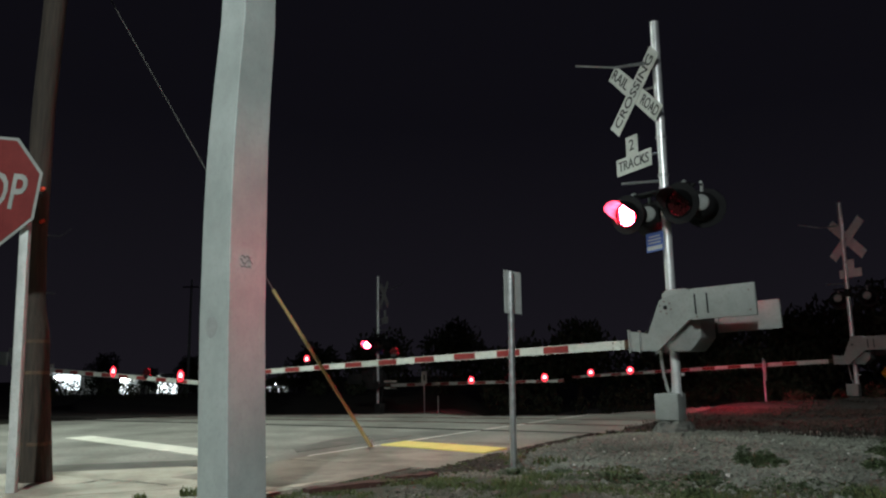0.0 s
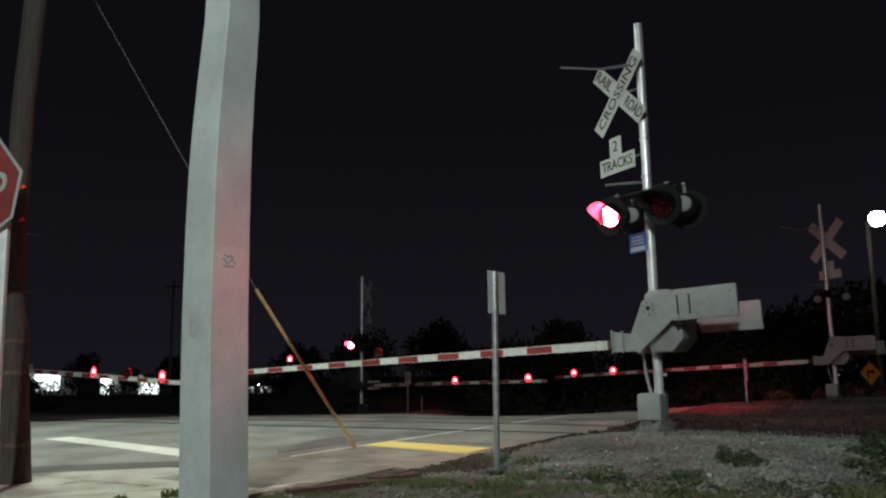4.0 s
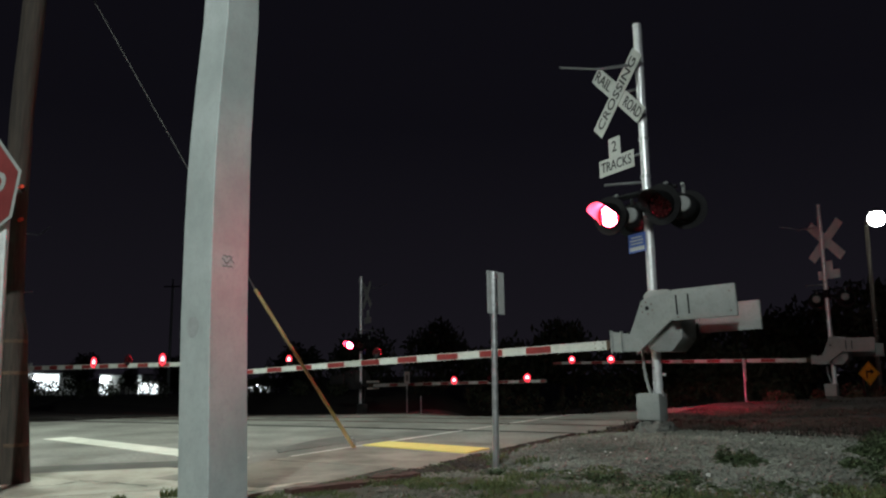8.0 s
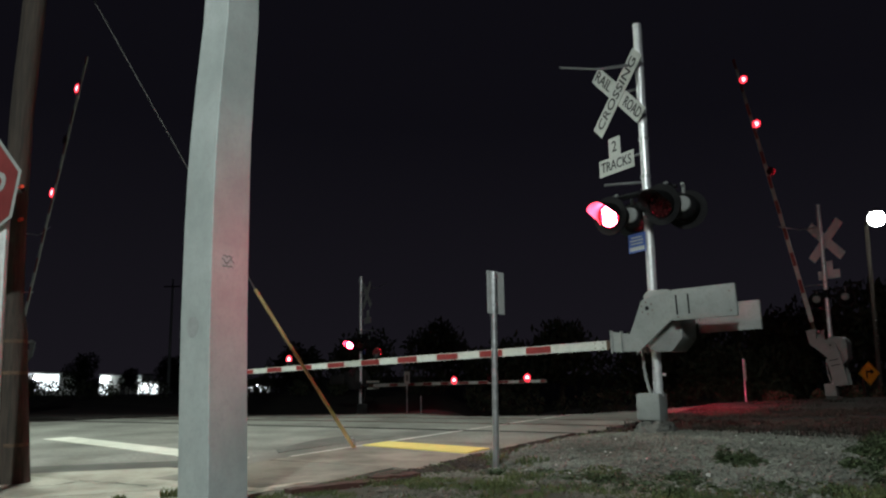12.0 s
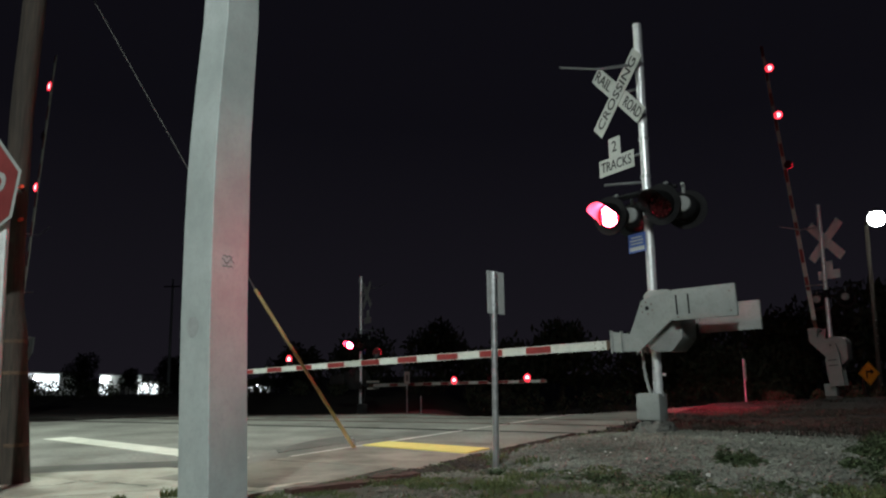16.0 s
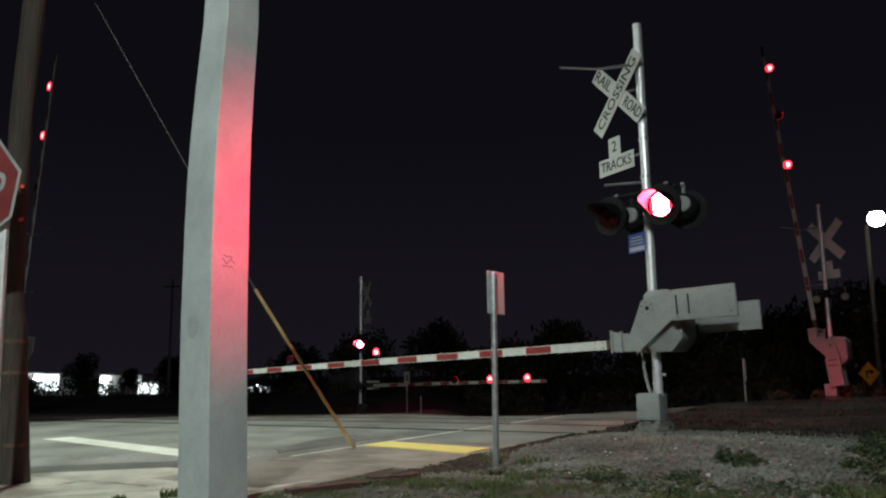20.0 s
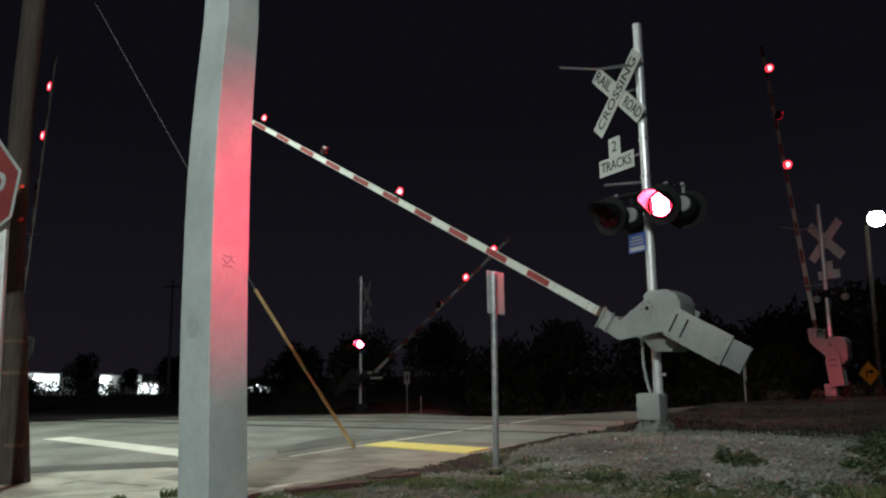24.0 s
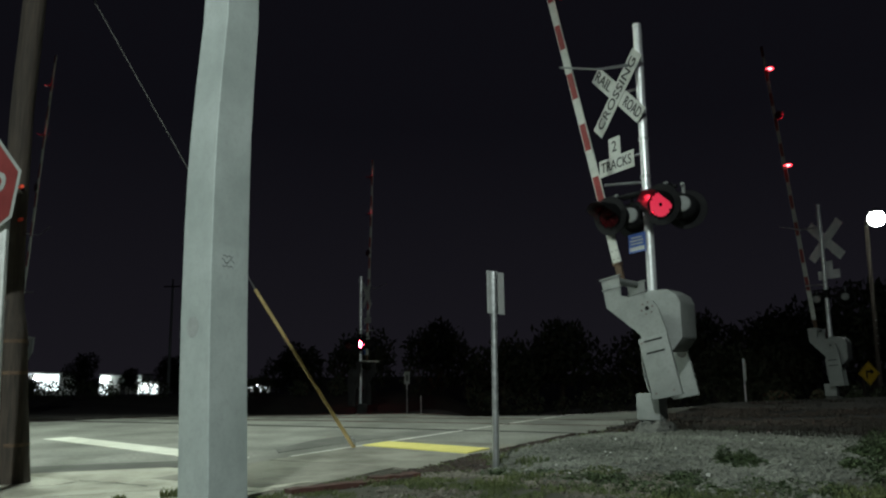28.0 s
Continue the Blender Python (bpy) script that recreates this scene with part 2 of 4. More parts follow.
def lens_glare(name, r, stops):
    """A small lens with its glare put into the emission: rings of (share of the radius, colour) about the y axis."""
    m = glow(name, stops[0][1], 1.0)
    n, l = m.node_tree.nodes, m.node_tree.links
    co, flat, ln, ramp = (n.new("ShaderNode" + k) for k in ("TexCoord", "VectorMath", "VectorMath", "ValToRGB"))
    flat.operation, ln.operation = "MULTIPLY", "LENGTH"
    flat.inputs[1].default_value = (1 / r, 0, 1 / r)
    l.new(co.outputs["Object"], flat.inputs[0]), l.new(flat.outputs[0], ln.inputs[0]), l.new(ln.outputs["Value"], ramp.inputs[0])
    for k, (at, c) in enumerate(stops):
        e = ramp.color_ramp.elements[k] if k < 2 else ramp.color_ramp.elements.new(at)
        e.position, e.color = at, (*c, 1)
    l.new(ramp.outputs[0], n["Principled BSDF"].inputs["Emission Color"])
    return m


def mesh_of(name, bm, mats, smooth=False):
    me = bpy.data.meshes.new(name)
    bm.to_mesh(me)
    bm.free()
    for k in (mats if isinstance(mats, (list, tuple)) else [mats]):
        me.materials.append(k)
    if smooth:
        me.polygons.foreach_set("use_smooth", [True] * len(me.polygons))
        me.set_sharp_from_angle(angle=radians(40))
    return me


def part(name, bm, material, parent=None, label="", m=None, smooth=True):
    ob = new(name, bm if isinstance(bm, bpy.types.Mesh) else mesh_of(name, bm, material, smooth))
    if parent:
        ob.parent = parent
    if m is not None:
        ob.matrix_basis = m
    if label:
        ob["label"] = label
    return ob


def thing(name, m, label, category, group="", kind=""):
    ob = new(name)
    ob.empty_display_size = 0.2
    ob.matrix_basis = m
    return tagged(ob, label, category, group, kind)


B = bmesh.new


def letters(text, size, thick=0.002):
    """Built-in font as a mesh in the xz plane, centred, facing -y."""
    cu = bpy.data.curves.new("letters", "FONT")
    cu.body, cu.size, cu.extrude, cu.align_x, cu.align_y = text, size, thick, "CENTER", "CENTER"
    cu.resolution_u, cu.offset = 3, size * 0.010
    ob = new("letters", cu)
    me = bpy.data.meshes.new_from_object(ob.evaluated_get(bpy.context.evaluated_depsgraph_get()))
    bpy.data.objects.remove(ob)
    me.transform(Matrix.Rotation(math.pi / 2, 4, "X"))
    return me


# ---- ground ----
UX, UY = 0.49, 0.872      # along the road
TX, TY = -0.872, 0.49     # along the tracks


def uv(u, v, z=0.0):
    return Vector((UX * u + TX * v, UY * u + TY * v, z))


def smooth(a, b, x):
    k = min(1, max(0, (x - a) / (b - a)))
    return k * k * (3 - 2 * k)


def bell(x, y, cx, cy, sx, sy):
    return math.exp(-((x - cx) / sx) ** 2 / 2 - ((y - cy) / sy) ** 2 / 2)


def fall(x, y):
    # the ground drops away behind the tracks, past a crest that runs aslant
    past = y - np.interp(x, [2.0, 2.9, 5.5, 8.9, 12.0, 16.0, 40.0], [15.9, 16.0, 18.0, 20.6, 22.0, 23.0, 24.0])
    return float(0.45 * smooth(0, 5, past) + 0.05 * min(15, max(0, past - 4))) * smooth(-1.0, 2.5, x)


def land(x, y):
    """The lie of the land, roads and tracks included."""
    z = -0.53 * bell(x, y, -3.1, 28.5, 6.5, 5.2) + 0.09 * bell(x, y, 10.4, 20.5, 5, 5) - 0.03 * bell(x, y, 0, 4, 4, 3)
    return z - fall(x, y) - 2.4 * smooth(42, 120, y)


def verge(x, y):
    """Land with the gravel mound round the signal."""
    v = TX * x + TY * y
    edge = smooth(4.1, 2.9, v)
    z = land(x, y) + edge * (0.10 * bell(x, y, 3.2, 8.8, 1.7, 1.35) + 0.07 * bell(x, y, 2.2, 7.4, 1.6, 1.3))
    z += edge * 0.025 * noise.noise(Vector((x * 0.9, y * 0.9, 0))) + edge * 0.012 * noise.noise(Vector((x * 4, y * 4, 3)))
    return z - 0.05 * smooth(4.06, 4.2, v)


def sheet(name, xs, ys, fn, material, kind="structure", label="", category=""):
    vs = [(x, y, fn(x, y)) for y in ys for x in xs]
    k = len(xs)
    fs = [(j * k + i, j * k + i + 1, (j + 1) * k + i + 1, (j + 1) * k + i) for j in range(len(ys) - 1) for i in range(k - 1)]
    me = bpy.data.meshes.new(name)
    me.from_pydata(vs, [], fs)
    me.materials.append(material)
    me.polygons.foreach_set("use_smooth", [True] * len(fs))
    return tagged(new(name, me), label, category, "", kind)


def steps(a, b, h):
    return [a + (b - a) * i / round((b - a) / h) for i in range(round((b - a) / h) + 1)]


xs = [-900, -300, -120, -60, -35, -22] + steps(-14, -3, 0.7) + steps(-2.6, 8, 0.2) + steps(9, 16, 0.8) + [20, 30, 50, 90, 200, 500, 900]
ys = [-200, -60, -20, -8, -2] + steps(0, 12, 0.2) + steps(12.6, 34, 0.7) + [38, 44, 55, 70, 90, 130, 250, 600, 2500]
sheet("ground", xs, ys, verge, SOIL, "structure", "rough verge of soil and sparse grass", "ground")


def mound_top(x, y):
    # the gravel lies a finger's width over the soil and runs out under it at the rim
    v = TX * x + TY * y
    rim = max(smooth(3.1, 3.9, v + 0.25 * noise.noise(Vector((x * 1.5, y * 1.5, 2)))), smooth(6.0, 5.0, y + 0.6 * noise.noise(Vector((x, y, 9))) - 0.5 * smooth(1.0, -0.4, x) - 0.75 * smooth(2.2, 1.2, x)), smooth(9.6, 10.8, y),
              smooth(0.85, 0.25, x + 0.3 * noise.noise(Vector((x * 2, y * 2, 14)))) * smooth(8.8, 7.9, y), smooth(0.0, 0.6, x - 3.6 - 0.5 * (y - 7.5) + 0.5 * noise.noise(Vector((x, y, 4)))))
    return verge(x, y) + 0.012 - 0.05 * rim


sheet("gravel_mound", steps(-0.8, 7.4, 0.1), steps(4.2, 11.2, 0.1), mound_top, GRAVEL, "structure", "grey gravel mound round the signal's foot", "gravel")


def strip(name, u0, u1, v0, v1, lift, material, du=1.0, dv=1.0, label="", category="", skew=0.0, parent=None):
    """A slab laid over the land, from u0 to u1 along the road and v0 to v1 across it."""
    nu, nv = max(1, round((u1 - u0) / du)), max(1, round((v1 - v0) / dv))
    vs, fs = [], []
    for low in (0, 1):
        for i in range(nu + 1):
            for j in range(nv + 1):
                v = v0 + (v1 - v0) * j / nv
                p = uv(u0 + (u1 - u0) * i / nu + skew * (v - v0), v)
                vs.append((p.x, p.y, land(p.x, p.y) + (lift if not low else -0.12)))
    k = nv + 1
    for i in range(nu):
        for j in range(nv):
            fs.append((i * k + j, (i + 1) * k + j, (i + 1) * k + j + 1, i * k + j + 1))
    o = (nu + 1) * k
    rim = [i * k for i in range(nu + 1)] + [nu * k + j for j in range(1, k)] + [i * k + nv for i in range(nu - 1, -1, -1)] + [j for j in range(nv - 1, 0, -1)]
    fs += [(a, b, b + o, a + o) for a, b in zip(rim, rim[1:] + rim[:1])]
    me = bpy.data.meshes.new(name)
    me.from_pydata(vs, [], fs)
    me.materials.append(material)
    bm = B()
    bm.from_mesh(me)
    bmesh.ops.recalc_face_normals(bm, faces=bm.faces)
    bm.to_mesh(me)
    bm.free()
    ob = new(name, me)
    if parent:
        ob.parent = parent
        if label:
            ob["label"] = label
        return ob
    return tagged(ob, label, category, "", "structure")


strip("road", -60, 70, 5.57, 15.6, 0.0, ASPHALT, 1.0, 1.0, "worn grey asphalt road over the railway crossing", "road")
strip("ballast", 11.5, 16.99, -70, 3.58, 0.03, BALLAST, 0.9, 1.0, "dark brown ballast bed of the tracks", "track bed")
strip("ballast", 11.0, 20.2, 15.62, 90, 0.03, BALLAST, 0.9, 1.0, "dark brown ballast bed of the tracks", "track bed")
strip("track_shoulder", 17.0, 20.9, -70, 3.58, 0.045, TRACK, 0.9, 1.0, "pale gravel shoulder of the tracks", "track bed")
for u in (12.2, 13.64, 16.8, 18.24):
    strip("rail", u - 0.036, u + 0.036, -70, 90, 0.012, RAIL, 0.1, 1.0, "worn steel rail set flush in the crossing", "rail")
for u in (10.55, 20.4):
    strip("tar_seam", u, u + 0.07, 3.7, 15.6, 0.012, TAR, 0.1, 0.5, "dark tar seam across the asphalt", "road seam")
strip("road_shoulder", 10.5, 20.6, 3.6, 5.55, 0.004, ASPHALT, 0.5, 0.5, "grey asphalt shoulder of the crossing", "road")
strip("path", 8.7, 10.48, 3.80, 5.55, 0.008, ASPHALT, 0.5, 0.5, "grey asphalt path leading to the tracks", "path")
strip("kerb_joint", 6.4, 10.4, 5.552, 5.590, 0.004, TAR, 0.5, 0.2, "dark joint between pavement and road", "road seam")
strip("road_edge_line", 6.6, 16, 5.60, 5.672, 0.006, PAINT_WORN, 0.5, 0.2, "worn white edge line on the road", "road marking")
strip("stop_line", 5.9, 6.33, 6.0, 10.7, 0.006, PAINT_WHITE, 0.5, 0.5, "broad worn white stop line on the road", "road marking", 0.24)
strip("landing", 7.845, 8.69, 3.74, 5.55, 0.011, SIDEWALK_OLD, 0.3, 0.3, "grimy concrete landing under the tactile strip", "path")
ts = strip("tactile_strip", 7.47, 8.02, 3.93, 5.53, 0.028, PAINT_YELLOW, 0.3, 0.3, "bright yellow tactile paving strip before the tracks", "tactile paving", 0.195)
bm = B()
for i in range(8):
    for j in range(22):
        q = uv(7.515 + 0.067 * i + 0.195 * 0.0715 * j, 3.98 + 0.0715 * j)
        rod(bm, (q.x, q.y, land(q.x, q.y) + 0.028), (q.x, q.y, land(q.x, q.y) + 0.033), 0.016, 0.010, 6)
tagged(part("domes", bm, PAINT_YELLOW, ts, "", None, False), kind="stuff")


# ---- crossing signals ----
PHASE = np.interp(np.arange(30), [0, 6, 15, 16, 17, 18, 28, 29], [0.38, 6.27, 15.11, 16.11, 17.0, 17.935, 27.81, 28.8])   # starts of the right-hand flash


def flips():
    """Times at which the flashing lenses turn over."""
    out = []
    for k in range(29):
        out.append(PHASE[k])
        out.append(PHASE[k] + 0.49)
    return [t for t in out if t < 27.9]


MOVES = []       # (object, rows), keyed at the end


def die(base, a=0, last=80):
    """The lit lenses turn away together as the warning ends."""
    return [(27.9 + k / 30, base @ pose(0, 0, 0, 0, 0, a + last * k / 3)) for k in range(4)]


def flash(ob, base, lit_first, last=-90, lag=0.0):
    """Turns a lens disc over at every beat; half a turn takes a tenth of a second."""
    a = 0 if lit_first else 180
    rows = [(0.0, base @ pose(0, 0, 0, 0, 0, a))]
    for t in flips():
        late = 0.07 if (a // 180) % 2 == 0 else lag      # a lens dies away a little after the other lights
        end = round((t + late) * FPS)
        for k in (0, 60, 120, 180):
            rows.append(((end - 3 + k // 60) / FPS, base @ pose(0, 0, 0, 0, 0, a + k)))
        a += 180
    if (a // 180) % 2 == 0:
        rows += die(base, a, last)
    else:
        rows.append((28.0, base @ pose(0, 0, 0, 0, 0, a)))
    MOVES.append((ob, rows))


def disc(r, t, hot, edge, dark, seg=20, core=0.8):
    """A lens disc: lit face towards -y, dark face towards +y."""
    bm = B()
    lathe(bm, [(0.0001, -t), (r * core, -t)], seg)
    for f in bm.faces:
        f.material_index = 0
    n0 = len(bm.faces)
    lathe(bm, [(r * core, -t), (r * 0.97, -t)], seg)
    bm.faces.ensure_lookup_table()
    for f in bm.faces[n0:]:
        f.material_index = 1
    n1 = len(bm.faces)
    lathe(bm, [(r * 0.97, -t), (r, -t * 0.3), (r, t * 0.5), (r * 0.6, t), (0.0001, t)], seg)
    bm.faces.ensure_lookup_table()
    for f in bm.faces[n1:]:
        f.material_index = 2
    return mesh_of("lens", bm, [hot, edge, dark], True)


def tube_hood(bm, r, length, seg=22):
    # long visor, open below, with a cut-back lower lip
    rings = []
    for i in range(seg + 1):
        a = radians(-35 + 250 * i / seg)
        cut = 0.16 + 0.84 * smooth(-0.35, 0.62, math.sin(a))
        rings.append([bm.verts.new((rr * math.cos(a), y, rr * math.sin(a))) for rr, y in ((r, 0), (r * 1.03, -length * cut), (r * 1.03 + 0.006, -length * cut), (r + 0.006, 0))])
    for p, q in zip(rings, rings[1:]):
        for j in range(3):
            bm.faces.new((p[j], q[j], q[j + 1], p[j + 1])).material_index = 1 if j == 0 else 0
    bmesh.ops.recalc_face_normals(bm, faces=bm.faces)
    return bm


STRIP = 0.04
STRIPS = [(STRIP * k, math.sqrt(0.152 ** 2 - (STRIP * (abs(k) + 0.4)) ** 2)) for k in range(-3, 4)]     # centre and half height of each lens strip
BORE = 0.021     # half height of the gap in the middle strip, through which the beam leaves


def lens_strip(z0, z1, outer):
    """One upright strip of a signal lens, about its own axis: lit face towards -y, dark face towards +y, dying glow on one flank."""
    b = B()
    rim = 0.014
    cuts = [z0] + ([z0 + rim] if z0 < -0.06 else []) + ([z1 - rim] if z1 > 0.06 else []) + [z1]
    w, d = STRIP / 2 + 0.00002, STRIP / 2 + 0.0001
    for lo, hi in zip(cuts, cuts[1:]):
        n = len(b.faces)
        box(b, (2 * w, 2 * d, hi - lo), (0, 0, (lo + hi) / 2))
        b.faces.ensure_lookup_table()
        edge = outer or hi - lo < rim * 1.01
        for f in b.faces[n:]:
            f.material_index = (1 if edge else 0) if f.normal.y < -0.5 else (3 if f.normal.x > 0.5 else 2)
    return mesh_of("lens", b, [LIT_RED, LIT_RED_GLARE, LENS_OFF, LIT_RED_DIM])


LENSES = []      # (place across the lens, mesh)
for sx, sh in STRIPS:
    if abs(sx) < 0.01:
        LENSES += [(sx, lens_strip(-sh, -BORE, False)), (sx, lens_strip(BORE, sh, False))]
    else:
        LENSES.append((sx, lens_strip(-sh, sh, abs(sx) > 0.1)))
FAR_LENS = disc(0.15, 0.006, LIT_RED_FAR, LIT_RED_GLARE, LENS_OFF, 24, 0.80)
# where the added beam of each lamp of the near signal is aimed
TARGETS = {"left": (-1.45, 5.5, 1.62), "right": (-1.60, 5.5, 2.08), "back_low": (6.1, 18.0, 0.05), "back_far": (10.5, 20.5, 0.55)}


def lamp_unit(parent, m, lit_first, hood, kind):
    """One flashing lamp, facing -y: backing disc, housing, visor, and a lens that turns over in the housing."""
    far = kind == "far"
    deep = 0.06 if far else 0.0
    back = part("background_disc", lathe(B(), [(0.168, -0.01), (0.25, -0.012), (0.254, 0.0), (0.25, 0.006), (0.168, 0.008)], 32), BLACK, parent, "round black backing disc", m)
    part("housing", lathe(B(), [(0.158, -0.028), (0.166, -0.028), (0.168, 0.0), (0.168, 0.12 + deep), (0.155, 0.20 + deep), (0.11, 0.25 + deep), (0.0001, 0.26 + deep)], 24), BLACK, back, "black cast lamp housing")
    part("rear_cover", lathe(B(), [(0.0001, 0.285 + deep), (0.085, 0.283 + deep), (0.10, 0.272 + deep), (0.102, 0.245 + deep)], 24), GREY_PAINT, back, "round grey access cover")
    part("lens_well", lathe(B(), [(0.157, -0.027), (0.159, 0.12 + deep), (0.148, 0.19 + deep), (0.105, 0.24 + deep), (0.0001, 0.25 + deep)], 24), FLAT_BLACK, back, "black inside of the housing")
    part("hood", tube_hood(B(), 0.165, hood), [HOOD, HOOD_LINING], back, "black visor over the lens")
    b = B()
    rod(b, (0, 0.14, 0.15), (0, 0.14, 0.26), 0.02, None, 10)
    rod(b, (0, 0.14, 0.26), (0, 0.20, 0.28), 0.022, None, 10)
    part("lamp_bracket", b, GREY_PAINT, back)
    if far:
        base = pose(0, 0.04, 0)
        flash(part("lens", FAR_LENS, None, back, "red signal lens", base), base, lit_first, 86)
        part("lens_rim", lathe(B(), [(0.146, -0.014), (0.1585, -0.014)], 28), BLACK, back)
        return back
    part("lens_rim", lathe(B(), [(0.149, -0.026), (0.1585, -0.026)], 32), FLAT_BLACK, back, "black rim round the lens", None, False)
    for x, me in LENSES:
        base = pose(x, 0.0, 0)
        flash(part("lens", me, None, back, "upright strip of the red signal lens", base), base, lit_first)
    # the narrow beam: an added, unseen emitter at the bottom of an added black bore
    d = (parent.matrix_basis @ m).inverted() @ Vector(TARGETS[kind])
    bore = d.to_track_quat("-Y", "Z").to_matrix().to_4x4()
    deep = 0.09 if kind == "back_far" else 0.0
    part("beam_bore", lathe(B(), [(0.0185, -0.016), (0.0185, 0.024), (0.036, 0.024), (0.036, 0.026), (0.0185, 0.026), (0.0185, 0.150 + deep), (0.0001, 0.151 + deep)], 20), FLAT_BLACK, back, "added black bore that narrows the beam", bore)
    base = bore @ pose(0, 0.125 + deep, 0)
    flash(part("emitter", disc(0.0192, 0.002, BEAMS[kind], FLAT_BLACK, FLAT_BLACK, 20, 0.875), None, back, "added red emitter of the beam", base), base, lit_first, 180, 0.067)
    return back


def board(parent, name, w, h, text, m, size, mat_face=None, spread=None):
    ob = part(name, box(B(), (w, 0.006, h), bevel=0.0), mat_face or SIGN_WHITE, parent, "", m, False)
    if text:
        me = letters(text, size)
        me.materials.append(INK)
        x = [v.co.x for v in me.vertices]
        if spread and x:
            me.transform(Matrix.Diagonal((spread / (max(x) - min(x)), 1, 1, 1)))
        lt = part("lettering", me, None, ob, "black lettering", pose(0, -0.006, 0), False)
    return ob


ARM_DROP, PIVOT = 0.385, (-0.08, 0.0, 1.407)
SIDE_PLATE = [(0.505, -0.49), (0.50, -0.245), (0.24, -0.29), (0.07, 0.09), (-0.02, 0.13), (-0.345, 0.165), (-0.345, -0.17), (-0.28, -0.168), (0.138, -0.505)]


def gate_arm(parent, length, lights, side, flanges=False, lens_mesh=None, paint=None, lift=0.14, first_red=1.56, stripe=0.392):
    """The swinging part: two side plates astride the mast, counterweights, striped boom and its lamps. x runs out along the arm."""
    b = B()
    rod(b, (0.47, -0.36, -0.37), (0.47, 0.36, -0.37), 0.045, None, 10)
    rod(b, (0, -0.40, 0), (0, 0.37, 0), 0.03, None, 12)
    arm = part("gate_arm", b, paint, parent, "steel arm frame with striped boom and counterweights", Matrix.Translation(PIVOT), True)
    for y in (0.36, -0.41):
        w = prism(B(), SIDE_PLATE, y, y + 0.035)
        for x0, z0, z1 in ((0.492, -0.51, -0.23), (0.36, -0.51, -0.245)):
            box(w, (0.014, 0.06, z1 - z0), (x0, y + 0.02, (z0 + z1) / 2))
        pl = part("side_plate", w, paint, arm, "cranked steel side plate", None, False)
        out = 0.398 if y > 0 else -0.413
        part("pivot_cap", lathe(B(), [(0.0001, -0.008), (0.022, -0.007), (0.026, 0.0)], 12, pose(0, out, 0) @ pose(0, 0, 0, 0, 0, 180 if y > 0 else 0)), BLACK, pl)
        for k in range(6):
            a = k * math.pi / 3 + 0.4
            part("bolt", rod(B(), (0.072 * math.cos(a), out - 0.004, 0.072 * math.sin(a)), (0.072 * math.cos(a), out + 0.004, 0.072 * math.sin(a)), 0.011, None, 6), RAIL, pl, "", None, False)
    w = part("counterweight", box(B(), (0.72, 0.05, 0.36), (-0.705, 0.44, 0.0), None, 0.008), paint, arm, "slab counterweight with slots")
    # black strips lie on the slab, recess shade put into their colour
    for x in (-0.39, -0.53):
        part("slot", box(B(), (0.020, 0.004, 0.23), (x, 0.4645, 0.0)), BLACK, w, "black strip, recess shade put into its colour", None, False)
    for x, z in ((-1.0, 0.10), (-1.0, -0.12), (-0.40, -0.145)):
        part("bolt", rod(B(), (x, 0.463, z), (x, 0.472, z), 0.011, None, 6), RAIL, w, "", None, False)
    w = part("counterweight", box(B(), (0.76, 0.05, 0.35), (-0.69, -0.45, -0.12), None, 0.008), paint, arm, "slab counterweight")
    part("stain", lathe(B(), [(0.0001, 0.0), (0.09, 0.0), (0.0905, 0.001)], 14, Matrix.Translation((-0.50, -0.4245, -0.02)) @ Matrix.Diagonal((1, -1, 0.8, 1))), GREASE, w, "dark grease stain", None, False)
    # white paint stands for the bright light on these steel bars
    if flanges:
        for z in (-0.245, -0.485):
            part("cross_flange", box(B(), (0.06, 0.58, 0.07), (0.515, 0.2, z), None, 0.004), PAINT_WHITE, arm, "cross flange between the side plates, whitened to look lit", None, False)
    part("boom_coupling", box(box(B(), (0.26, 0.05, 0.085), (0.61, 0, -ARM_DROP), None, 0.006), (0.03, 0.07, 0.12), (0.72, 0, -ARM_DROP), None, 0.004), RUST, arm, "rusty boom coupling")
    # boom: white beam, with red sheeting wrapped on
    z, h0, h1 = -ARM_DROP, 0.116, 0.080
    b = B()
    n = 8
    prev = None
    for i in range(n + 1):
        s = 0.745 + (length - 0.745) * i / n
        h = h0 + (h1 - h0) * i / n
        sag = -0.004 * (s / length) ** 2 * length
        ring = [b.verts.new((s, y, z + sag + k * h / 2)) for y, k in ((-0.012, -1), (0.012, -1), (0.012, 1), (-0.012, 1))]
        if prev:
            for j in range(4):
                b.faces.new((prev[j], prev[(j + 1) % 4], ring[(j + 1) % 4], ring[j]))
        else:
            b.faces.new(ring[::-1])
        prev = ring
    b.faces.new(prev)
    bmesh.ops.recalc_face_normals(b, faces=b.faces)
    part("boom", b, ARM_WHITE, arm, "long white tapering boom")
    for x in (0.79, 0.90):
        for k in (-0.032, 0.032):
            part("bolt", rod(B(), (x, -0.017, z + k), (x, 0.017, z + k), 0.010, None, 6), RAIL, arm, "", None, False)
    s = first_red
    while s + 0.1 < length:
        e = min(s + stripe, length)
        b = B()
        hh = h0 + (h1 - h0) * ((s + e) / 2 - 0.745) / (length - 0.745)
        sag = -0.004 * ((s + e) / 2 / length) ** 2 * length
        box(b, (e - s, 0.030, hh * 0.80), ((s + e) / 2, 0, z + sag))
        part("red_stripe", b, ARM_RED, arm, "", None, False)
        s += 2 * stripe
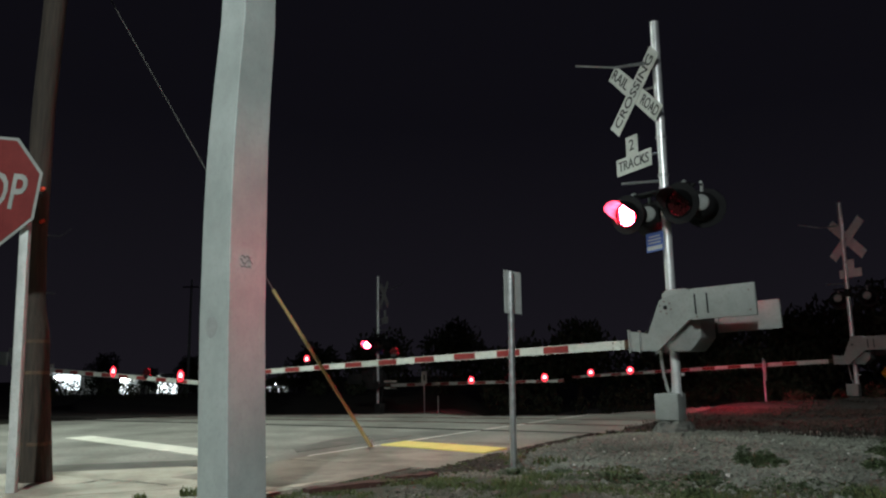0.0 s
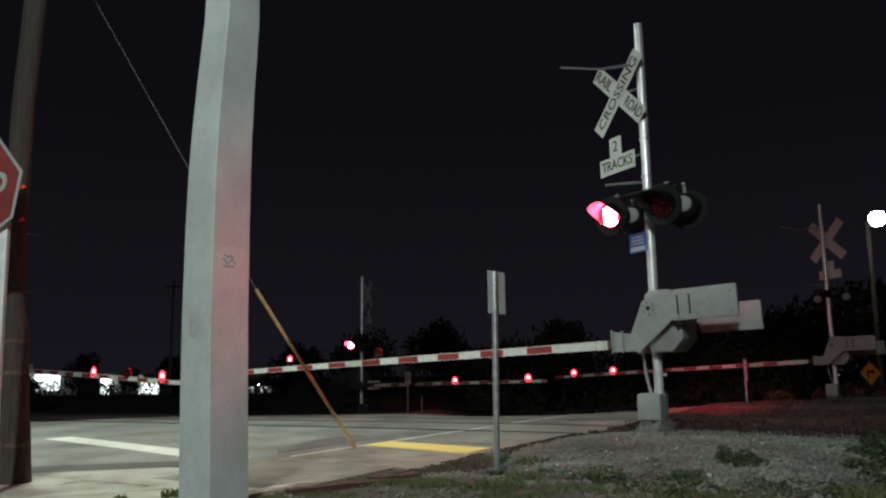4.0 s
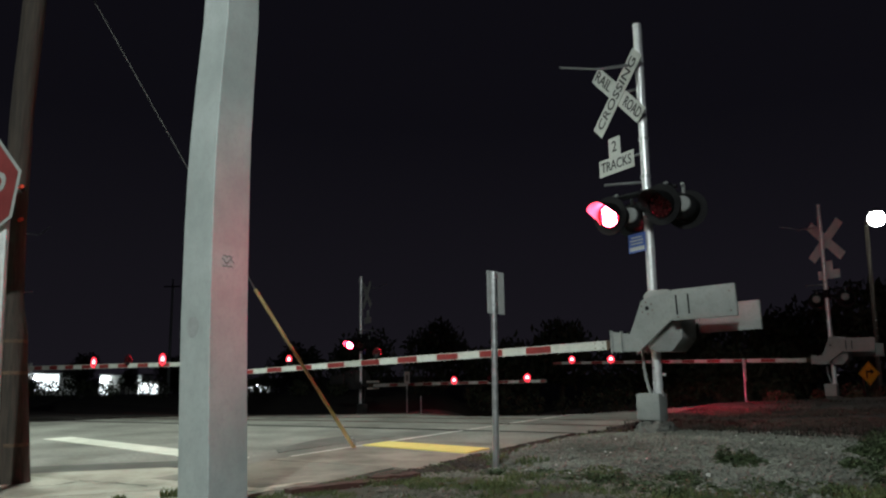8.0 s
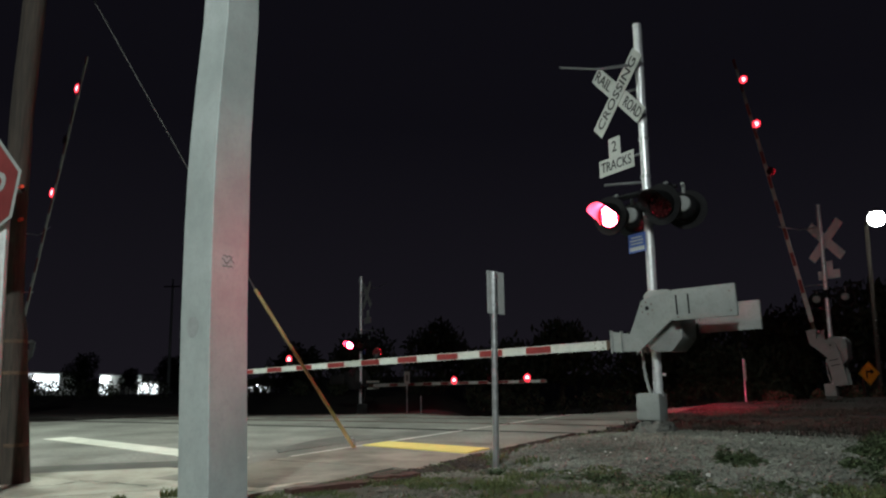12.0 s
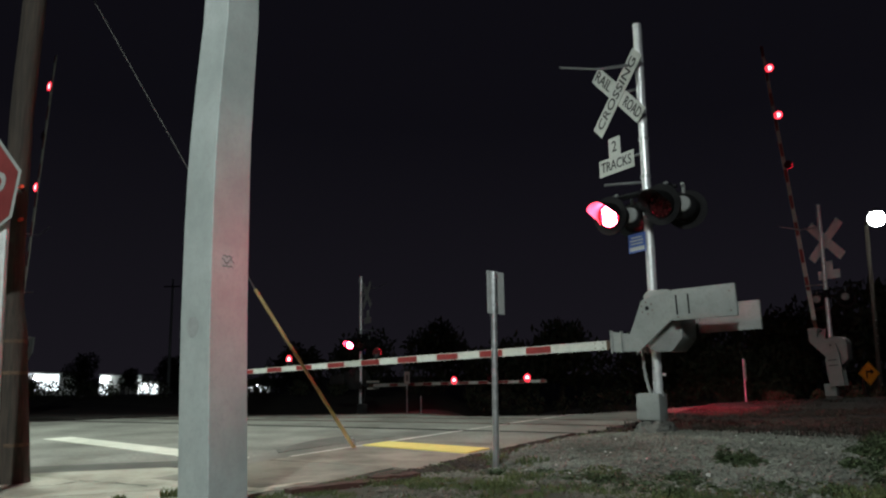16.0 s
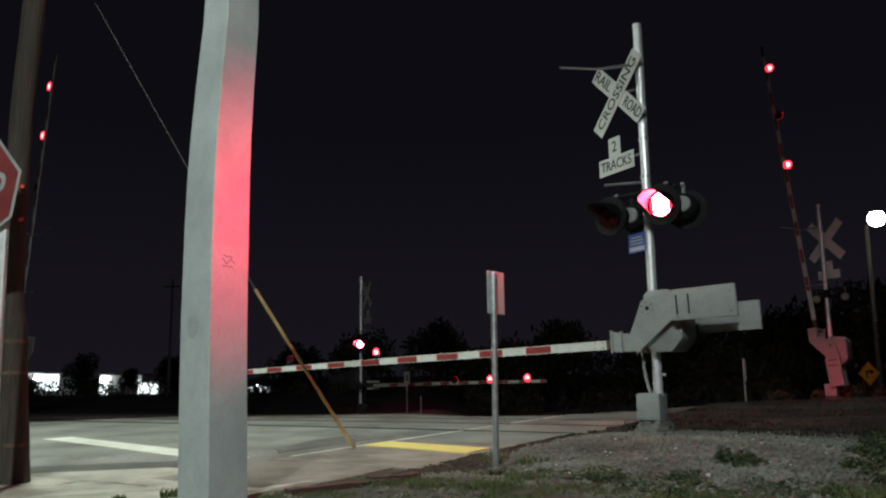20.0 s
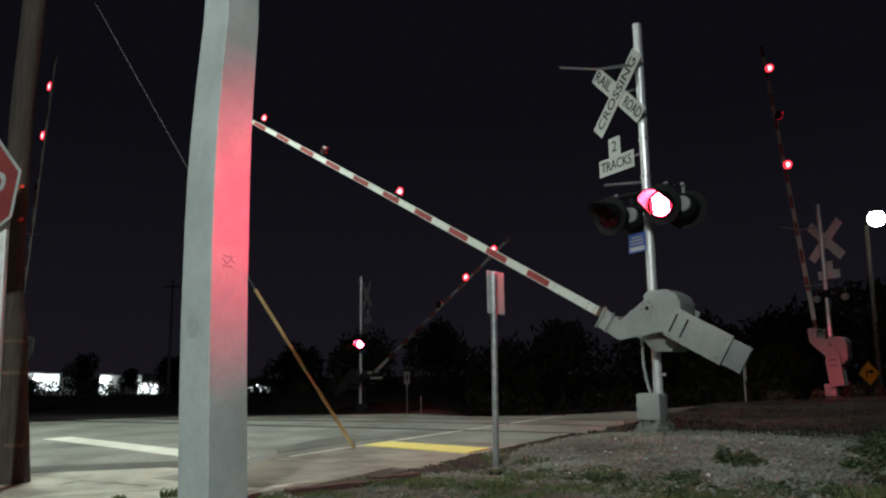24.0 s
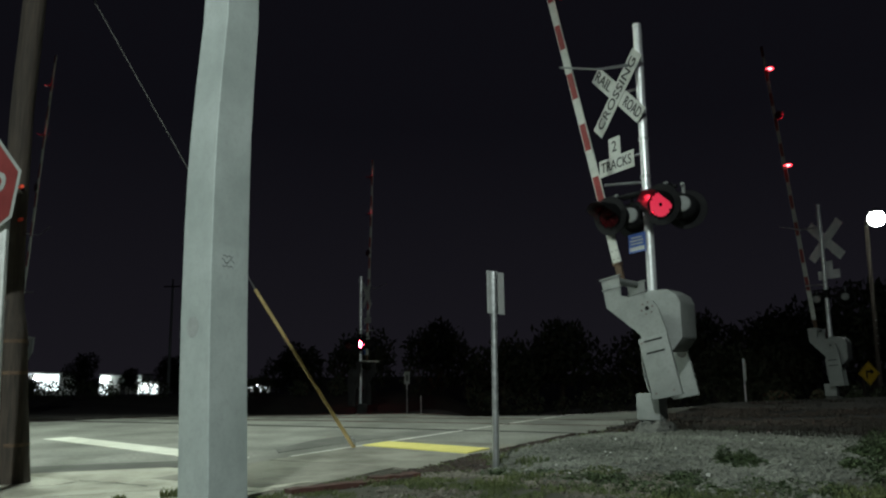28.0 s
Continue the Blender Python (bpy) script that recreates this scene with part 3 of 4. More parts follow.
    for k, (s, phase) in enumerate(lights):
        hold = part("arm_lamp", box(box(B(), (0.11, 0.05, 0.05), (0, 0, -0.055), None, 0.008), (0.03, 0.03, 0.05), (0, 0, -0.09)), BLACK, arm, "small red lamp on the boom", Matrix.Translation((s, 0.0, z + lift)))
        face = pose(0, 0, 0, 0, 0, 180 if side > 0 else 0)
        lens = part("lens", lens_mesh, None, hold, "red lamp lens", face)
        if phase is not None:
            flash(lens, face, phase == 0, 80)
        else:
            MOVES.append((lens, [(0.0, face)] + die(face, 0, 80)))
    return arm


# white core and red rim imitate glare; the large lenses are oversized for it
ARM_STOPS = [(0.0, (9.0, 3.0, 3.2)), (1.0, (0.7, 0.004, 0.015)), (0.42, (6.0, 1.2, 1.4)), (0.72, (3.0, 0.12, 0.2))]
ARM_LENS = {r: disc(r, 0.02, lens_glare("lit_arm_lens_" + k, r, ARM_STOPS), LIT_RED_GLARE, LENS_OFF, 24, 0.999) for r, k in ((0.075, "small"), (0.125, "large"))}


def signal(base, turn, length, lights, side, front_signs, pairs, angles, top=5.05, label="", aside=0, paint=None, lamp_z=2.65):
    """A gate with mast, crossbuck, flashing lamps and swinging arm. x runs along the lowered arm, y to the road."""
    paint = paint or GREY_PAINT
    g = thing("crossing_signal", pose(*base, 0, 0, turn), label, "crossing signal", "gates of the railway crossing")
    b = B()
    box(b, (0.30, 0.27, 0.32), (0.09, 0, 0.236), None, 0.025)
    part("foundation", b, paint, g, "cast junction box base")
    b = B()
    lathe(b, [(0.0001, 0.072), (0.07, 0.072), (0.12, 0.068), (0.15, 0.060), (0.175, 0.048), (0.195, 0.032), (0.21, 0.016), (0.225, -0.005), (0.24, -0.03), (0.26, -0.07), (0.28, -0.12)], 34, pose(0.06, 0, 0, 90, 0, 0))
    for v in b.verts:
        v.co += Vector((noise.noise(v.co * 15), noise.noise(v.co * 15 + Vector((5, 0, 0))), noise.noise(v.co * 15 + Vector((0, 7, 0))))) * 0.06
    part("footing", b, FOOTING, g, "rough concrete footing")
    b = B()
    rod(b, (0, 0, 0.36), (0, 0, top), 0.057, None, 20)
    rod(b, (0, 0, 0.36), (0, 0, 0.42), 0.064, None, 20)
    part("mast", b, ALU, g, "shiny round aluminium mast")
    for z in (2.95, 3.62, 3.12):
        part("clamp", rod(B(), (0, 0, z - 0.02), (0, 0, z + 0.02), 0.068, None, 16), GALV, g)
    # mechanism box behind the arm
    b = B()
    prism(b, [(0.02, 1.0), (0.02, 1.58), (-0.04, 1.635), (-0.28, 1.635), (-0.40, 1.56), (-0.44, 1.47), (-0.44, 1.05), (-0.36, 0.95), (-0.30, 0.89), (-0.08, 0.89)], -0.24, 0.26)
    bmesh.ops.bevel(b, geom=list(b.edges), offset=0.022, segments=2, affect="EDGES", profile=0.6)
    part("gate_mechanism", b, paint, g, "rounded gate motor housing")
    b = B()
    for i in range(9):
        a0, a1 = i / 9, (i + 1) / 9
        q = [(0.13 - 0.09 * a + 0.035 * math.sin(math.pi * a), 0.10, 1.05 - 0.72 * a) for a in (a0, a1)]
        rod(b, q[0], q[1], 0.02, None, 8)
    part("conduit", b, paint, g, "flexible cable conduit")
    part("strap", box(B(), (0.05, 0.03, 0.04), (-0.085, 0.0, 0.62), None, 0.005), GALV, g)
    st, k = (155.0, 1.0) if front_signs else (-25.0, 1.14)
    face = pose(0, 0, 0, 0, 0, st)
    off = face @ pose(-0.313 if front_signs else -0.03, -0.12, 4.32 if front_signs else 4.27)
    sheet_mat = SIGN_WHITE if front_signs else SHEET_BACK
    rail = board(g, "crossbuck_board", 1.22 * k, 0.229 * k, "", off @ pose(0, 0, 0, 0, 45, 0), 0.19, sheet_mat)
    for word, x in (("RAIL", -0.385), ("ROAD", 0.385)):
        me = letters(word, 0.2)
        me.materials.append(INK)
        wx = [v.co.x for v in me.vertices]
        me.transform(Matrix.Diagonal((0.39 / (max(wx) - min(wx)), 1, 1, 1)))
        part("lettering", me, None, rail, "black lettering", pose(x, -0.006, 0), False)
    board(g, "crossbuck_board", 1.22 * k, 0.229 * k, "CROSSING", off @ pose(0, -0.010, 0, 0, -45, 0), 0.19, sheet_mat, 1.06)
    b = B()
    rod(b, off @ Vector((0, 0.006, 0)), (0, 0, 4.32), 0.018, None, 8)
    t0 = face @ pose(-0.407 if front_signs else -0.05, -0.12, 3.38 if front_signs else 3.33)
    part("sign_bracket", b, GALV, g)
    part("sign_bracket", rod(B(), t0 @ Vector((0.1, 0.006, 0.05)), (0, 0, 3.43), 0.015, None, 8), GALV, g)
    board(g, "tracks_plate", 0.69, 0.229, "TRACKS", t0, 0.19, sheet_mat, 0.60)
    board(g, "number_plate", 0.229, 0.26, "2", t0 @ pose(-0.02, 0, 0.243), 0.21, sheet_mat)
    # slim guard rods that steady the raised arm
    b = B()
    for dz in (0, 0.03):
        rod(b, (0, 0, 4.64 + dz), (0.42, 0.33, 4.575 + dz * 0.4), 0.011, None, 8)
    rod(b, (0.42, 0.33, 4.58), (0.98, 0.36, 4.745), 0.013, None, 8)
    part("guard_rod", b, GALV, g, "slim galvanised guard rod")
    b = B()
    rod(b, (0, 0, 3.05), (0.45, 0.27, 3.03), 0.018, None, 8)
    part("guard_rod", b, GALV, g)
    # lamps
    b = B()
    box(b, (0.16, 0.16, 0.22), (0, 0, 2.80), None, 0.02)
    part("lamp_junction_box", b, BLACK, g)
    for p in pairs:
        yaw = 164.6 if p == "front" else -15.4
        bar = B()
        m = pose(0, 0, lamp_z, 0, 0, yaw)
        rod(bar, m @ Vector((-0.42, -0.05, 0.27)), m @ Vector((0.42, -0.05, 0.27)), 0.024, None, 10)
        rod(bar, m @ Vector((0, 0.0, 0.27)), m @ Vector((0, -0.06, 0.27)), 0.03, None, 8)
        part("lamp_crossarm", bar, BLACK, g)
        for x, lit_first in ((-0.40, True), (0.40, False)):
            swing = (4 if x < 0 else 9) if p == "front" else aside
            kind = "far" if base[1] > 12 else (("back_low" if x < 0 else "back_far") if p == "back" else ("left" if x < 0 else "right"))
            dip = {"right": 7}.get(kind, 5)
            lamp_unit(g, m @ pose(x, -0.25, 0, 0, 0, swing) @ pose(0, 0, 0, dip, 0, 0), lit_first, 0.30, kind)
    if front_signs:
        pl = board(g, "notice_plate", 0.31, 0.24, "", pose(0, 0, 0, 0, 0, 155) @ pose(-0.14, -0.08, 2.28), 0.1, SIGN_BLUE)
        for z, wd in ((0.07, 0.2), (0.03, 0.24), (-0.01, 0.22)):
            part("text_bar", box(B(), (wd, 0.003, 0.018), (0, -0.005, z)), SIGN_WHITE, pl, "", None, False)
        part("white_band", box(B(), (0.27, 0.003, 0.05), (0, -0.005, -0.075)), SIGN_WHITE, pl, "", None, False)
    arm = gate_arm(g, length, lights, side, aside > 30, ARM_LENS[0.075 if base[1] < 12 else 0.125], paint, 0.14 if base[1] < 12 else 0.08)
    at = Matrix.Translation(PIVOT)
    MOVES.append((arm, [(t, at @ pose(0, 0, 0, 0, -math.degrees(a), 0)) for t, a in angles]))
    return g


RISE_EXIT = [(0, -0.040), (7.65, -0.040), (7.8, -0.026), (7.9, -0.008), (8.0, 0.014), (8.1, 0.037), (8.2, 0.068), (8.3, 0.108), (8.4, 0.156), (8.5, 0.208), (9.0, 0.44), (9.5, 0.625), (10.0, 0.788), (10.5, 0.95), (11.0, 1.10), (11.5, 1.252), (12.0, 1.386), (12.5, 1.462), (13.2, 1.482), (28, 1.482)]
RISE_LEFT = [(0, -0.045), (7.65, -0.045), (7.8, -0.032), (8.0, 0.002), (8.2, 0.042), (8.35, 0.086), (8.5, 0.142), (9.0, 0.36), (9.5, 0.548), (10.0, 0.692), (10.5, 0.825), (11.0, 0.95), (11.5, 1.09), (12.0, 1.22), (12.5, 1.34), (13.2, 1.42), (14.5, 1.443), (28, 1.443)]
RISE_NEAR = [(0, -0.03), (22.3, -0.03), (22.7, 0.05), (23.5, 0.364), (23.8, 0.468), (24.1, 0.556), (24.4, 0.644), (24.7, 0.732), (25.0, 0.807), (25.3, 0.878), (25.6, 0.942), (25.9, 1.000), (26.2, 1.052), (26.5, 1.106), (26.8, 1.152), (27.1, 1.204), (27.4, 1.248), (27.7, 1.312), (28, 1.366)]
RISE_MID = [(0, 0.022), (22.3, 0.022), (22.7, 0.10), (23.1, 0.28), (23.5, 0.466), (24.0, 0.606), (24.6, 0.796), (25.0, 0.890), (25.5, 1.010), (26.0, 1.116), (26.5, 1.222), (27.0, 1.331), (27.4, 1.420), (27.8, 1.502), (28, 1.537)]

signal((2.609, 9.416, 0.20), 142.4, 9.16, [(4.75, 1), (6.84, 0), (8.76, None)], 1, True, ("front", "back"), RISE_NEAR, 5.2, "grey railway crossing signal with striped gate arm on gravel mound", 24)
signal((10.4, 20.5, 0.09), 138.4, 8.95, [(5.2, 1), (6.72, 0), (8.2, None)], 1, False, ("back",), RISE_EXIT, 5.28, "crossing signal with striped exit gate beyond the tracks", 24)
signal((-3.07, 28.0, -0.53), -40.0, 8.02, [(4.5, 0), (5.96, 1), (7.37, None)], -1, True, ("front", "back"), RISE_MID, 5.05, "crossing signal with striped gate arm across the tracks, painted darker for shade", 45, SHADED_PAINT, 2.51)
signal((-11.4, 20.0, 0.12), -37.6, 8.05, [(4.45, 0), (5.85, 1), (7.2, None)], -1, False, (), RISE_LEFT, 5.05, "crossing signal with striped exit gate beside the road")

# ---- roadside ----
# square concrete post
p = thing("concrete_post", pose(-1.64, 5.5, -0.06, 0, 0.5, -36), "tall square tapering pale concrete utility post", "utility post")
b = B()
rings = []
def post_at(z):
    """Half width of the post at a height, and how far it has bowed out of true."""
    bow = np.interp(z, (0, 0.86, 1.34, 2.0, 2.4, 2.7, 3.1, 3.6, 10), (-0.010, 0.020, 0.033, 0.041, 0.042, 0.038, 0.024, 0.0, 0.0))
    return np.interp(z, (0, 2.2, 4.2, 10), (0.340, 0.328, 0.280, 0.21)) / 2, -0.612 * bow, -0.79 * bow


for z in (0, 0.4, 0.86, 1.34, 1.7, 2.0, 2.4, 2.7, 3.1, 3.35, 3.6, 4.5, 6.0, 10.0):
    (h, ox, oy), c = post_at(z), 0.006
    rings.append([b.verts.new((x + ox, y + oy, z)) for x, y in ((h, -h + c), (h, h - c), (h - c, h), (-h + c, h), (-h, h - c), (-h, -h + c), (-h + c, -h), (h - c, -h))])
for r, q in zip(rings, rings[1:]):
    for j in range(8):
        b.faces.new((r[j], r[(j + 1) % 8], q[(j + 1) % 8], q[j]))
b.faces.new(rings[-1])
bmesh.ops.recalc_face_normals(b, faces=b.faces)
part("shaft", b, CONCRETE_POST, p, "", None, False)

# scrawl on one face and a smudge on the other
h, ox, oy = post_at(1.74)
for k, (dz, wide, waves, amp) in enumerate(((0.036, 0.085, 2.0, 0.008), (0.0, 0.115, 1.5, 0.017), (-0.036, 0.095, 2.5, 0.006))):
    b = B()
    pts = [(wide * (i / 20 - 0.5), amp * math.sin(6.283 * waves * i / 20 + k)) for i in range(21)]
    for q, w in zip(pts, pts[1:]):
        rod(b, (0, q[0], q[1]), (0, w[0], w[1]), 0.0020, None, 4)
    part("scrawl", b, INK, p, "dark scrawled pen mark", pose(h + ox + 0.0008, oy - 0.022, 1.735 + dz), False)
h, ox, oy = post_at(1.29)
part("smudge", lathe(B(), [(0.0001, 0), (0.050, 0.0004), (0.072, 0.0014)], 18, Matrix.Diagonal((1, 1, 1.35, 1))), SMUDGE, p, "grey smudge", pose(ox - 0.022, oy - h - 0.0012, 1.286), False)

# wooden pole
p = thing("wooden_utility_pole", pose(-3.645, 6.6, -0.05), "weathered brown wooden utility pole beside the pavement", "utility pole")
AXIS = ((0.0, 0.0, 0.137), (0.35, -0.035, 0.130), (0.72, -0.07, 0.126), (1.20, -0.108, 0.121), (1.34, -0.116, 0.124), (1.42, -0.128, 0.112), (1.55, -0.142, 0.098), (2.2, -0.168, 0.094), (3.3, -0.188, 0.095), (4.3, -0.155, 0.098), (9.5, -0.05, 0.088))
b = B()
ring0 = None
for i in range(64):
    z = 9.5 * (i / 63) ** 1.6
    cx, rr = np.interp(z, [a[0] for a in AXIS], [a[1] for a in AXIS]), np.interp(z, [a[0] for a in AXIS], [a[2] for a in AXIS])
    ring = []
    for k in range(28):
        a = 2 * math.pi * k / 28
        e = rr * (1 + 0.05 * noise.noise(Vector((2.6 * math.cos(a), 2.6 * math.sin(a), z * 0.35))) + 0.03 * noise.noise(Vector((math.cos(a), math.sin(a), z * 4))))
        ring.append(b.verts.new((cx + e * math.cos(a), e * math.sin(a) + 0.004 * z, z)))
    if ring0:
        for k in range(28):
            b.faces.new((ring0[k], ring0[(k + 1) % 28], ring[(k + 1) % 28], ring[k]))
    ring0 = ring
b.faces.new(ring0)
bmesh.ops.recalc_face_normals(b, faces=b.faces)
part("trunk", b, WOOD_POLE, p)
for z, x in ((2.297, -0.049), (2.593, -0.067)):
    part("metal_tag", rod(B(), (x - 0.05, -0.05, z), (x, -0.10, z), 0.017, None, 8), REFLECTOR, p, "small red reflector tag")
for z, x, r in ((0.35, -0.035, 0.134), (1.22, -0.109, 0.126), (0.95, -0.089, 0.128)):
    part("metal_band", rod(B(), (x, 0.003, z), (x, 0.003, z + 0.03), r, None, 24), RUST, p, "rusty steel band")

# stop sign
s = thing("stop_sign", pose(-3.46, 5.95, 0.0, 0, -1.4, 0), "red octagonal stop sign on a pale square post", "stop sign")
part("post", box(B(), (0.07, 0.05, 2.47), (-0.01, 0, 1.235), None, 0.004), PALE_POST, s, "pale painted square post")
oct_ = lambda r: [(r / math.cos(math.pi / 8) * math.cos(math.pi / 8 + k * math.pi / 4), r / math.cos(math.pi / 8) * math.sin(math.pi / 8 + k * math.pi / 4)) for k in range(8)]
fm = pose(-0.327, -0.045, 2.385, 0, 9.0, -5)
plate = part("plate", prism(B(), oct_(0.462), -0.002, 0.002), STOP_WHITE, s, "white-edged octagonal plate", fm, False)
part("red_field", prism(B(), oct_(0.438), -0.005, -0.003), SIGN_RED, plate, "red field darkened for shade", None, False)
part("bracket", rod(B(), (-0.01, -0.02, 2.4), (-0.45, -0.03, 2.4), 0.012, None, 8), GALV, s)
part("bracket", rod(B(), (-0.01, -0.02, 2.2), (-0.45, -0.03, 2.2), 0.012, None, 8), GALV, s)
me = letters("STOP", 0.42)
me.materials.append(STOP_WHITE)
xx = [v.co.x for v in me.vertices]
me.transform(Matrix.Diagonal((0.70 / (max(xx) - min(xx)), 1, 1, 1)))
part("lettering", me, None, plate, "white lettering", pose(0, -0.007, 0), False)

# sign seen from behind
s = thing("roadside_sign", pose(0.449, 7.0, 0.0), "small rectangular sign on a slim round steel post", "road sign")
part("post", rod(B(), (0, 0, -0.1), (0.019, 0, 1.796), 0.0285, None, 14), GALV, s)
part("plate", box(B(), (0.284, 0.004, 0.397)), PALE_POST, s, "bare grey back of the sign plate", pose(0.038, 0.038, 1.602, 0, 0, 53), False)
for z in (1.484, 1.720):
    part("bolt", rod(B(), (0.012, -0.02, z), (0.036, -0.038, z), 0.009, None, 6), GALV, s)

# guy wire
g = thing("guy_wire", pose(-1.09, 9.3, 0.0), "steel guy wire with yellow-orange plastic guard", "guy wire")
a, t = Vector((0, 0, 0)), Vector((-1.10, -0.55, 1.86))
part("guard", rod(B(), a, t, 0.023, 0.020, 10), GUARD, g, "yellow-orange plastic guard")
part("cable", rod(B(), t, t + (Vector((-2.78, -1.3, 5.0)) - t) * 1.7, 0.0055, None, 6), CABLE, g)
part("anchor", rod(B(), (0.03, 0.015, -0.1), (-0.03, -0.015, 0.12), 0.016, None, 8), GALV, g)


# ---- pavement slabs, kerbs and litter on the verge ----
pave = tagged(new("pavement"), "pale concrete pavement in cracked slabs beside the road", "pavement", "", "structure")
u = -6.0
while u < 7.8:
    e = min(u + 1.52, 7.83)
    strip("slab", u + 0.006, e - 0.006, 4.12 if u < 4 else (4.02 if u < 6 else 3.74), 5.55, 0.014 + 0.006 * random.random(), SIDEWALK if u < 4.5 else SIDEWALK_OLD, 0.5, 0.6, parent=pave)
    u = e


def corner_slab(pts, lift, name, material, label="", category="", parent=None):
    b = B()
    top = [b.verts.new((*uv(a, c).xy, land(*uv(a, c).xy) + lift)) for a, c in pts]
    low = [b.verts.new((v.co.x, v.co.y, v.co.z - 0.12)) for v in top]
    b.faces.new(top), b.faces.new(low[::-1])
    k = len(pts)
    for i in range(k):
        b.faces.new((top[i], low[i], low[(i + 1) % k], top[(i + 1) % k]))
    bmesh.ops.recalc_face_normals(b, faces=b.faces)
    if parent:
        return part(name, b, material, parent, "", None, False)
    return tagged(part(name, b, material, None, "", None, False), label, category, "", "structure")


corner_slab([(5.35, 5.552), (5.28, 6.05), (4.3, 6.98), (4.3, 5.552)], 0.014, "slab", SIDEWALK, parent=pave)
corner_slab([(4.288, 5.552), (4.288, 6.99), (2.5, 8.6), (2.5, 5.552)], 0.016, "slab", SIDEWALK, parent=pave)
corner_slab([(2.488, 5.552), (2.488, 8.61), (-2.0, 12.5), (-2.0, 5.552)], 0.012, "slab", SIDEWALK, parent=pave)
corner_slab([(5.9, 5.96), (5.95, 6.30), (5.2, 7.05), (2.2, 9.80), (1.9, 9.20), (5.30, 6.08)], 0.006, "gutter", ASPHALT_DARK, "dark grimy gutter along the kerb", "gutter")
corner_slab([(6.85, 6.05), (9.3, 6.05), (9.3, 6.75), (8.3, 6.72), (7.2, 6.4)], 0.005, "asphalt_patch", ASPHALT_MID, "darker patch of asphalt beside the kerb", "road patch")


def crack(pts, w):
    """A thin dark crack along points of the pavement."""
    left, right = [], []
    for k, (x, y) in enumerate(pts):
        e = w * (0.4 + 0.6 * random.random())
        left.append((x, y + e)), right.append((x, y - e))
    b = B()
    vs = [b.verts.new((x, y, land(x, y) + 0.0235)) for x, y in left + right[::-1]]
    b.faces.new(vs)
    tagged(part("crack", b, TAR, None, "", None, False), "thin dark crack in the pavement", "pavement crack", "", "structure")


crack([(-3.1, 6.62), (-2.98, 6.60), (-2.86, 6.52), (-2.74, 6.50), (-2.62, 6.40), (-2.5, 6.36), (-2.38, 6.25)], 0.016)
crack([(-2.95, 5.75), (-2.8, 5.83), (-2.62, 5.86), (-2.5, 5.98), (-2.33, 6.02), (-2.2, 6.12)], 0.010)
crack([(-1.45, 6.75), (-1.2, 6.82), (-1.0, 6.98), (-0.75, 7.05), (-0.55, 7.2)], 0.009)
crack([(-3.35, 6.30), (-3.2, 6.36), (-3.1, 6.50), (-3.1, 6.60)], 0.006)


def edging(name, p0, p1, w, h, material, label, category, z=0.0):
    d = Vector((p1[0] - p0[0], p1[1] - p0[1], 0))
    t = thing(name, pose((p0[0] + p1[0]) / 2, (p0[1] + p1[1]) / 2, verge((p0[0] + p1[0]) / 2, (p0[1] + p1[1]) / 2) + z, 0, 0, math.degrees(math.atan2(d.y, d.x))), label, category)
    b = B()
    n = 9
    prev = None
    for i in range(n + 1):
        x = d.length * (i / n - 0.5)
        j = [0.012 * (random.random() - 0.5) for _ in range(4)]
        ring = [b.verts.new((x, y, zz)) for y, zz in ((-w / 2 + j[0], -0.05), (-w / 2 + j[1], h + j[2]), (w / 2 + j[0], h + j[3]), (w / 2, -0.05))]
        if prev:
            for k in range(4):
                b.faces.new((prev[k], prev[(k + 1) % 4], ring[(k + 1) % 4], ring[k]))
        else:
            b.faces.new(ring)
        prev = ring
    b.faces.new(prev[::-1])
    bmesh.ops.recalc_face_normals(b, faces=b.faces)
    part("block", b, material, t, "", None, False)


edging("kerb_stone", (-1.62, 5.83), (-1.10, 6.52), 0.10, 0.07, SIDEWALK, "broken pale kerb stone at the pavement's edge", "kerb stone")
edging("timber_edging", (-1.20, 5.95), (-0.50, 6.45), 0.13, 0.035, BROWN_BRICK, "rotten red-brown timber edging in the grass", "timber")
edging("timber_edging", (-0.62, 6.45), (-0.25, 6.72), 0.12, 0.04, BROWN_BRICK, "rotten red-brown timber edging in the grass", "timber")

# ---- gravel and grass ----
OCTA = [(1, 0, 0), (-1, 0, 0), (0, 1, 0), (0, -1, 0), (0, 0, 1), (0, 0, -1)]
OCTF = [(0, 2, 4), (2, 1, 4), (1, 3, 4), (3, 0, 4), (2, 0, 5), (1, 2, 5), (3, 1, 5), (0, 3, 5)]


def stones(name, n, place, size, material, label):
    vs, fs, rnd = [], [], random.Random(5)
    made = 0
    while made < n:
        q = place(rnd)
        if q is None:
            continue
        x, y, z = q
        r = size[0] + (size[1] - size[0]) * rnd.random() ** 2.2
        turn = Euler((rnd.random() * 6, rnd.random() * 6, rnd.random() * 6)).to_matrix()
        o = len(vs)
        for c in OCTA:
            v = turn @ (Vector(c) * r * (0.65 + 0.6 * rnd.random()))
            vs.append((x + v.x, y + v.y, z + 0.25 * r + v.z * 0.8))
        fs += [tuple(o + k for k in f) for f in OCTF]
        made += 1
    me = bpy.data.meshes.new(name)
    me.from_pydata(vs, [], fs)
    me.materials.append(material)
    return tagged(new(name, me), label, "gravel", "", "stuff")


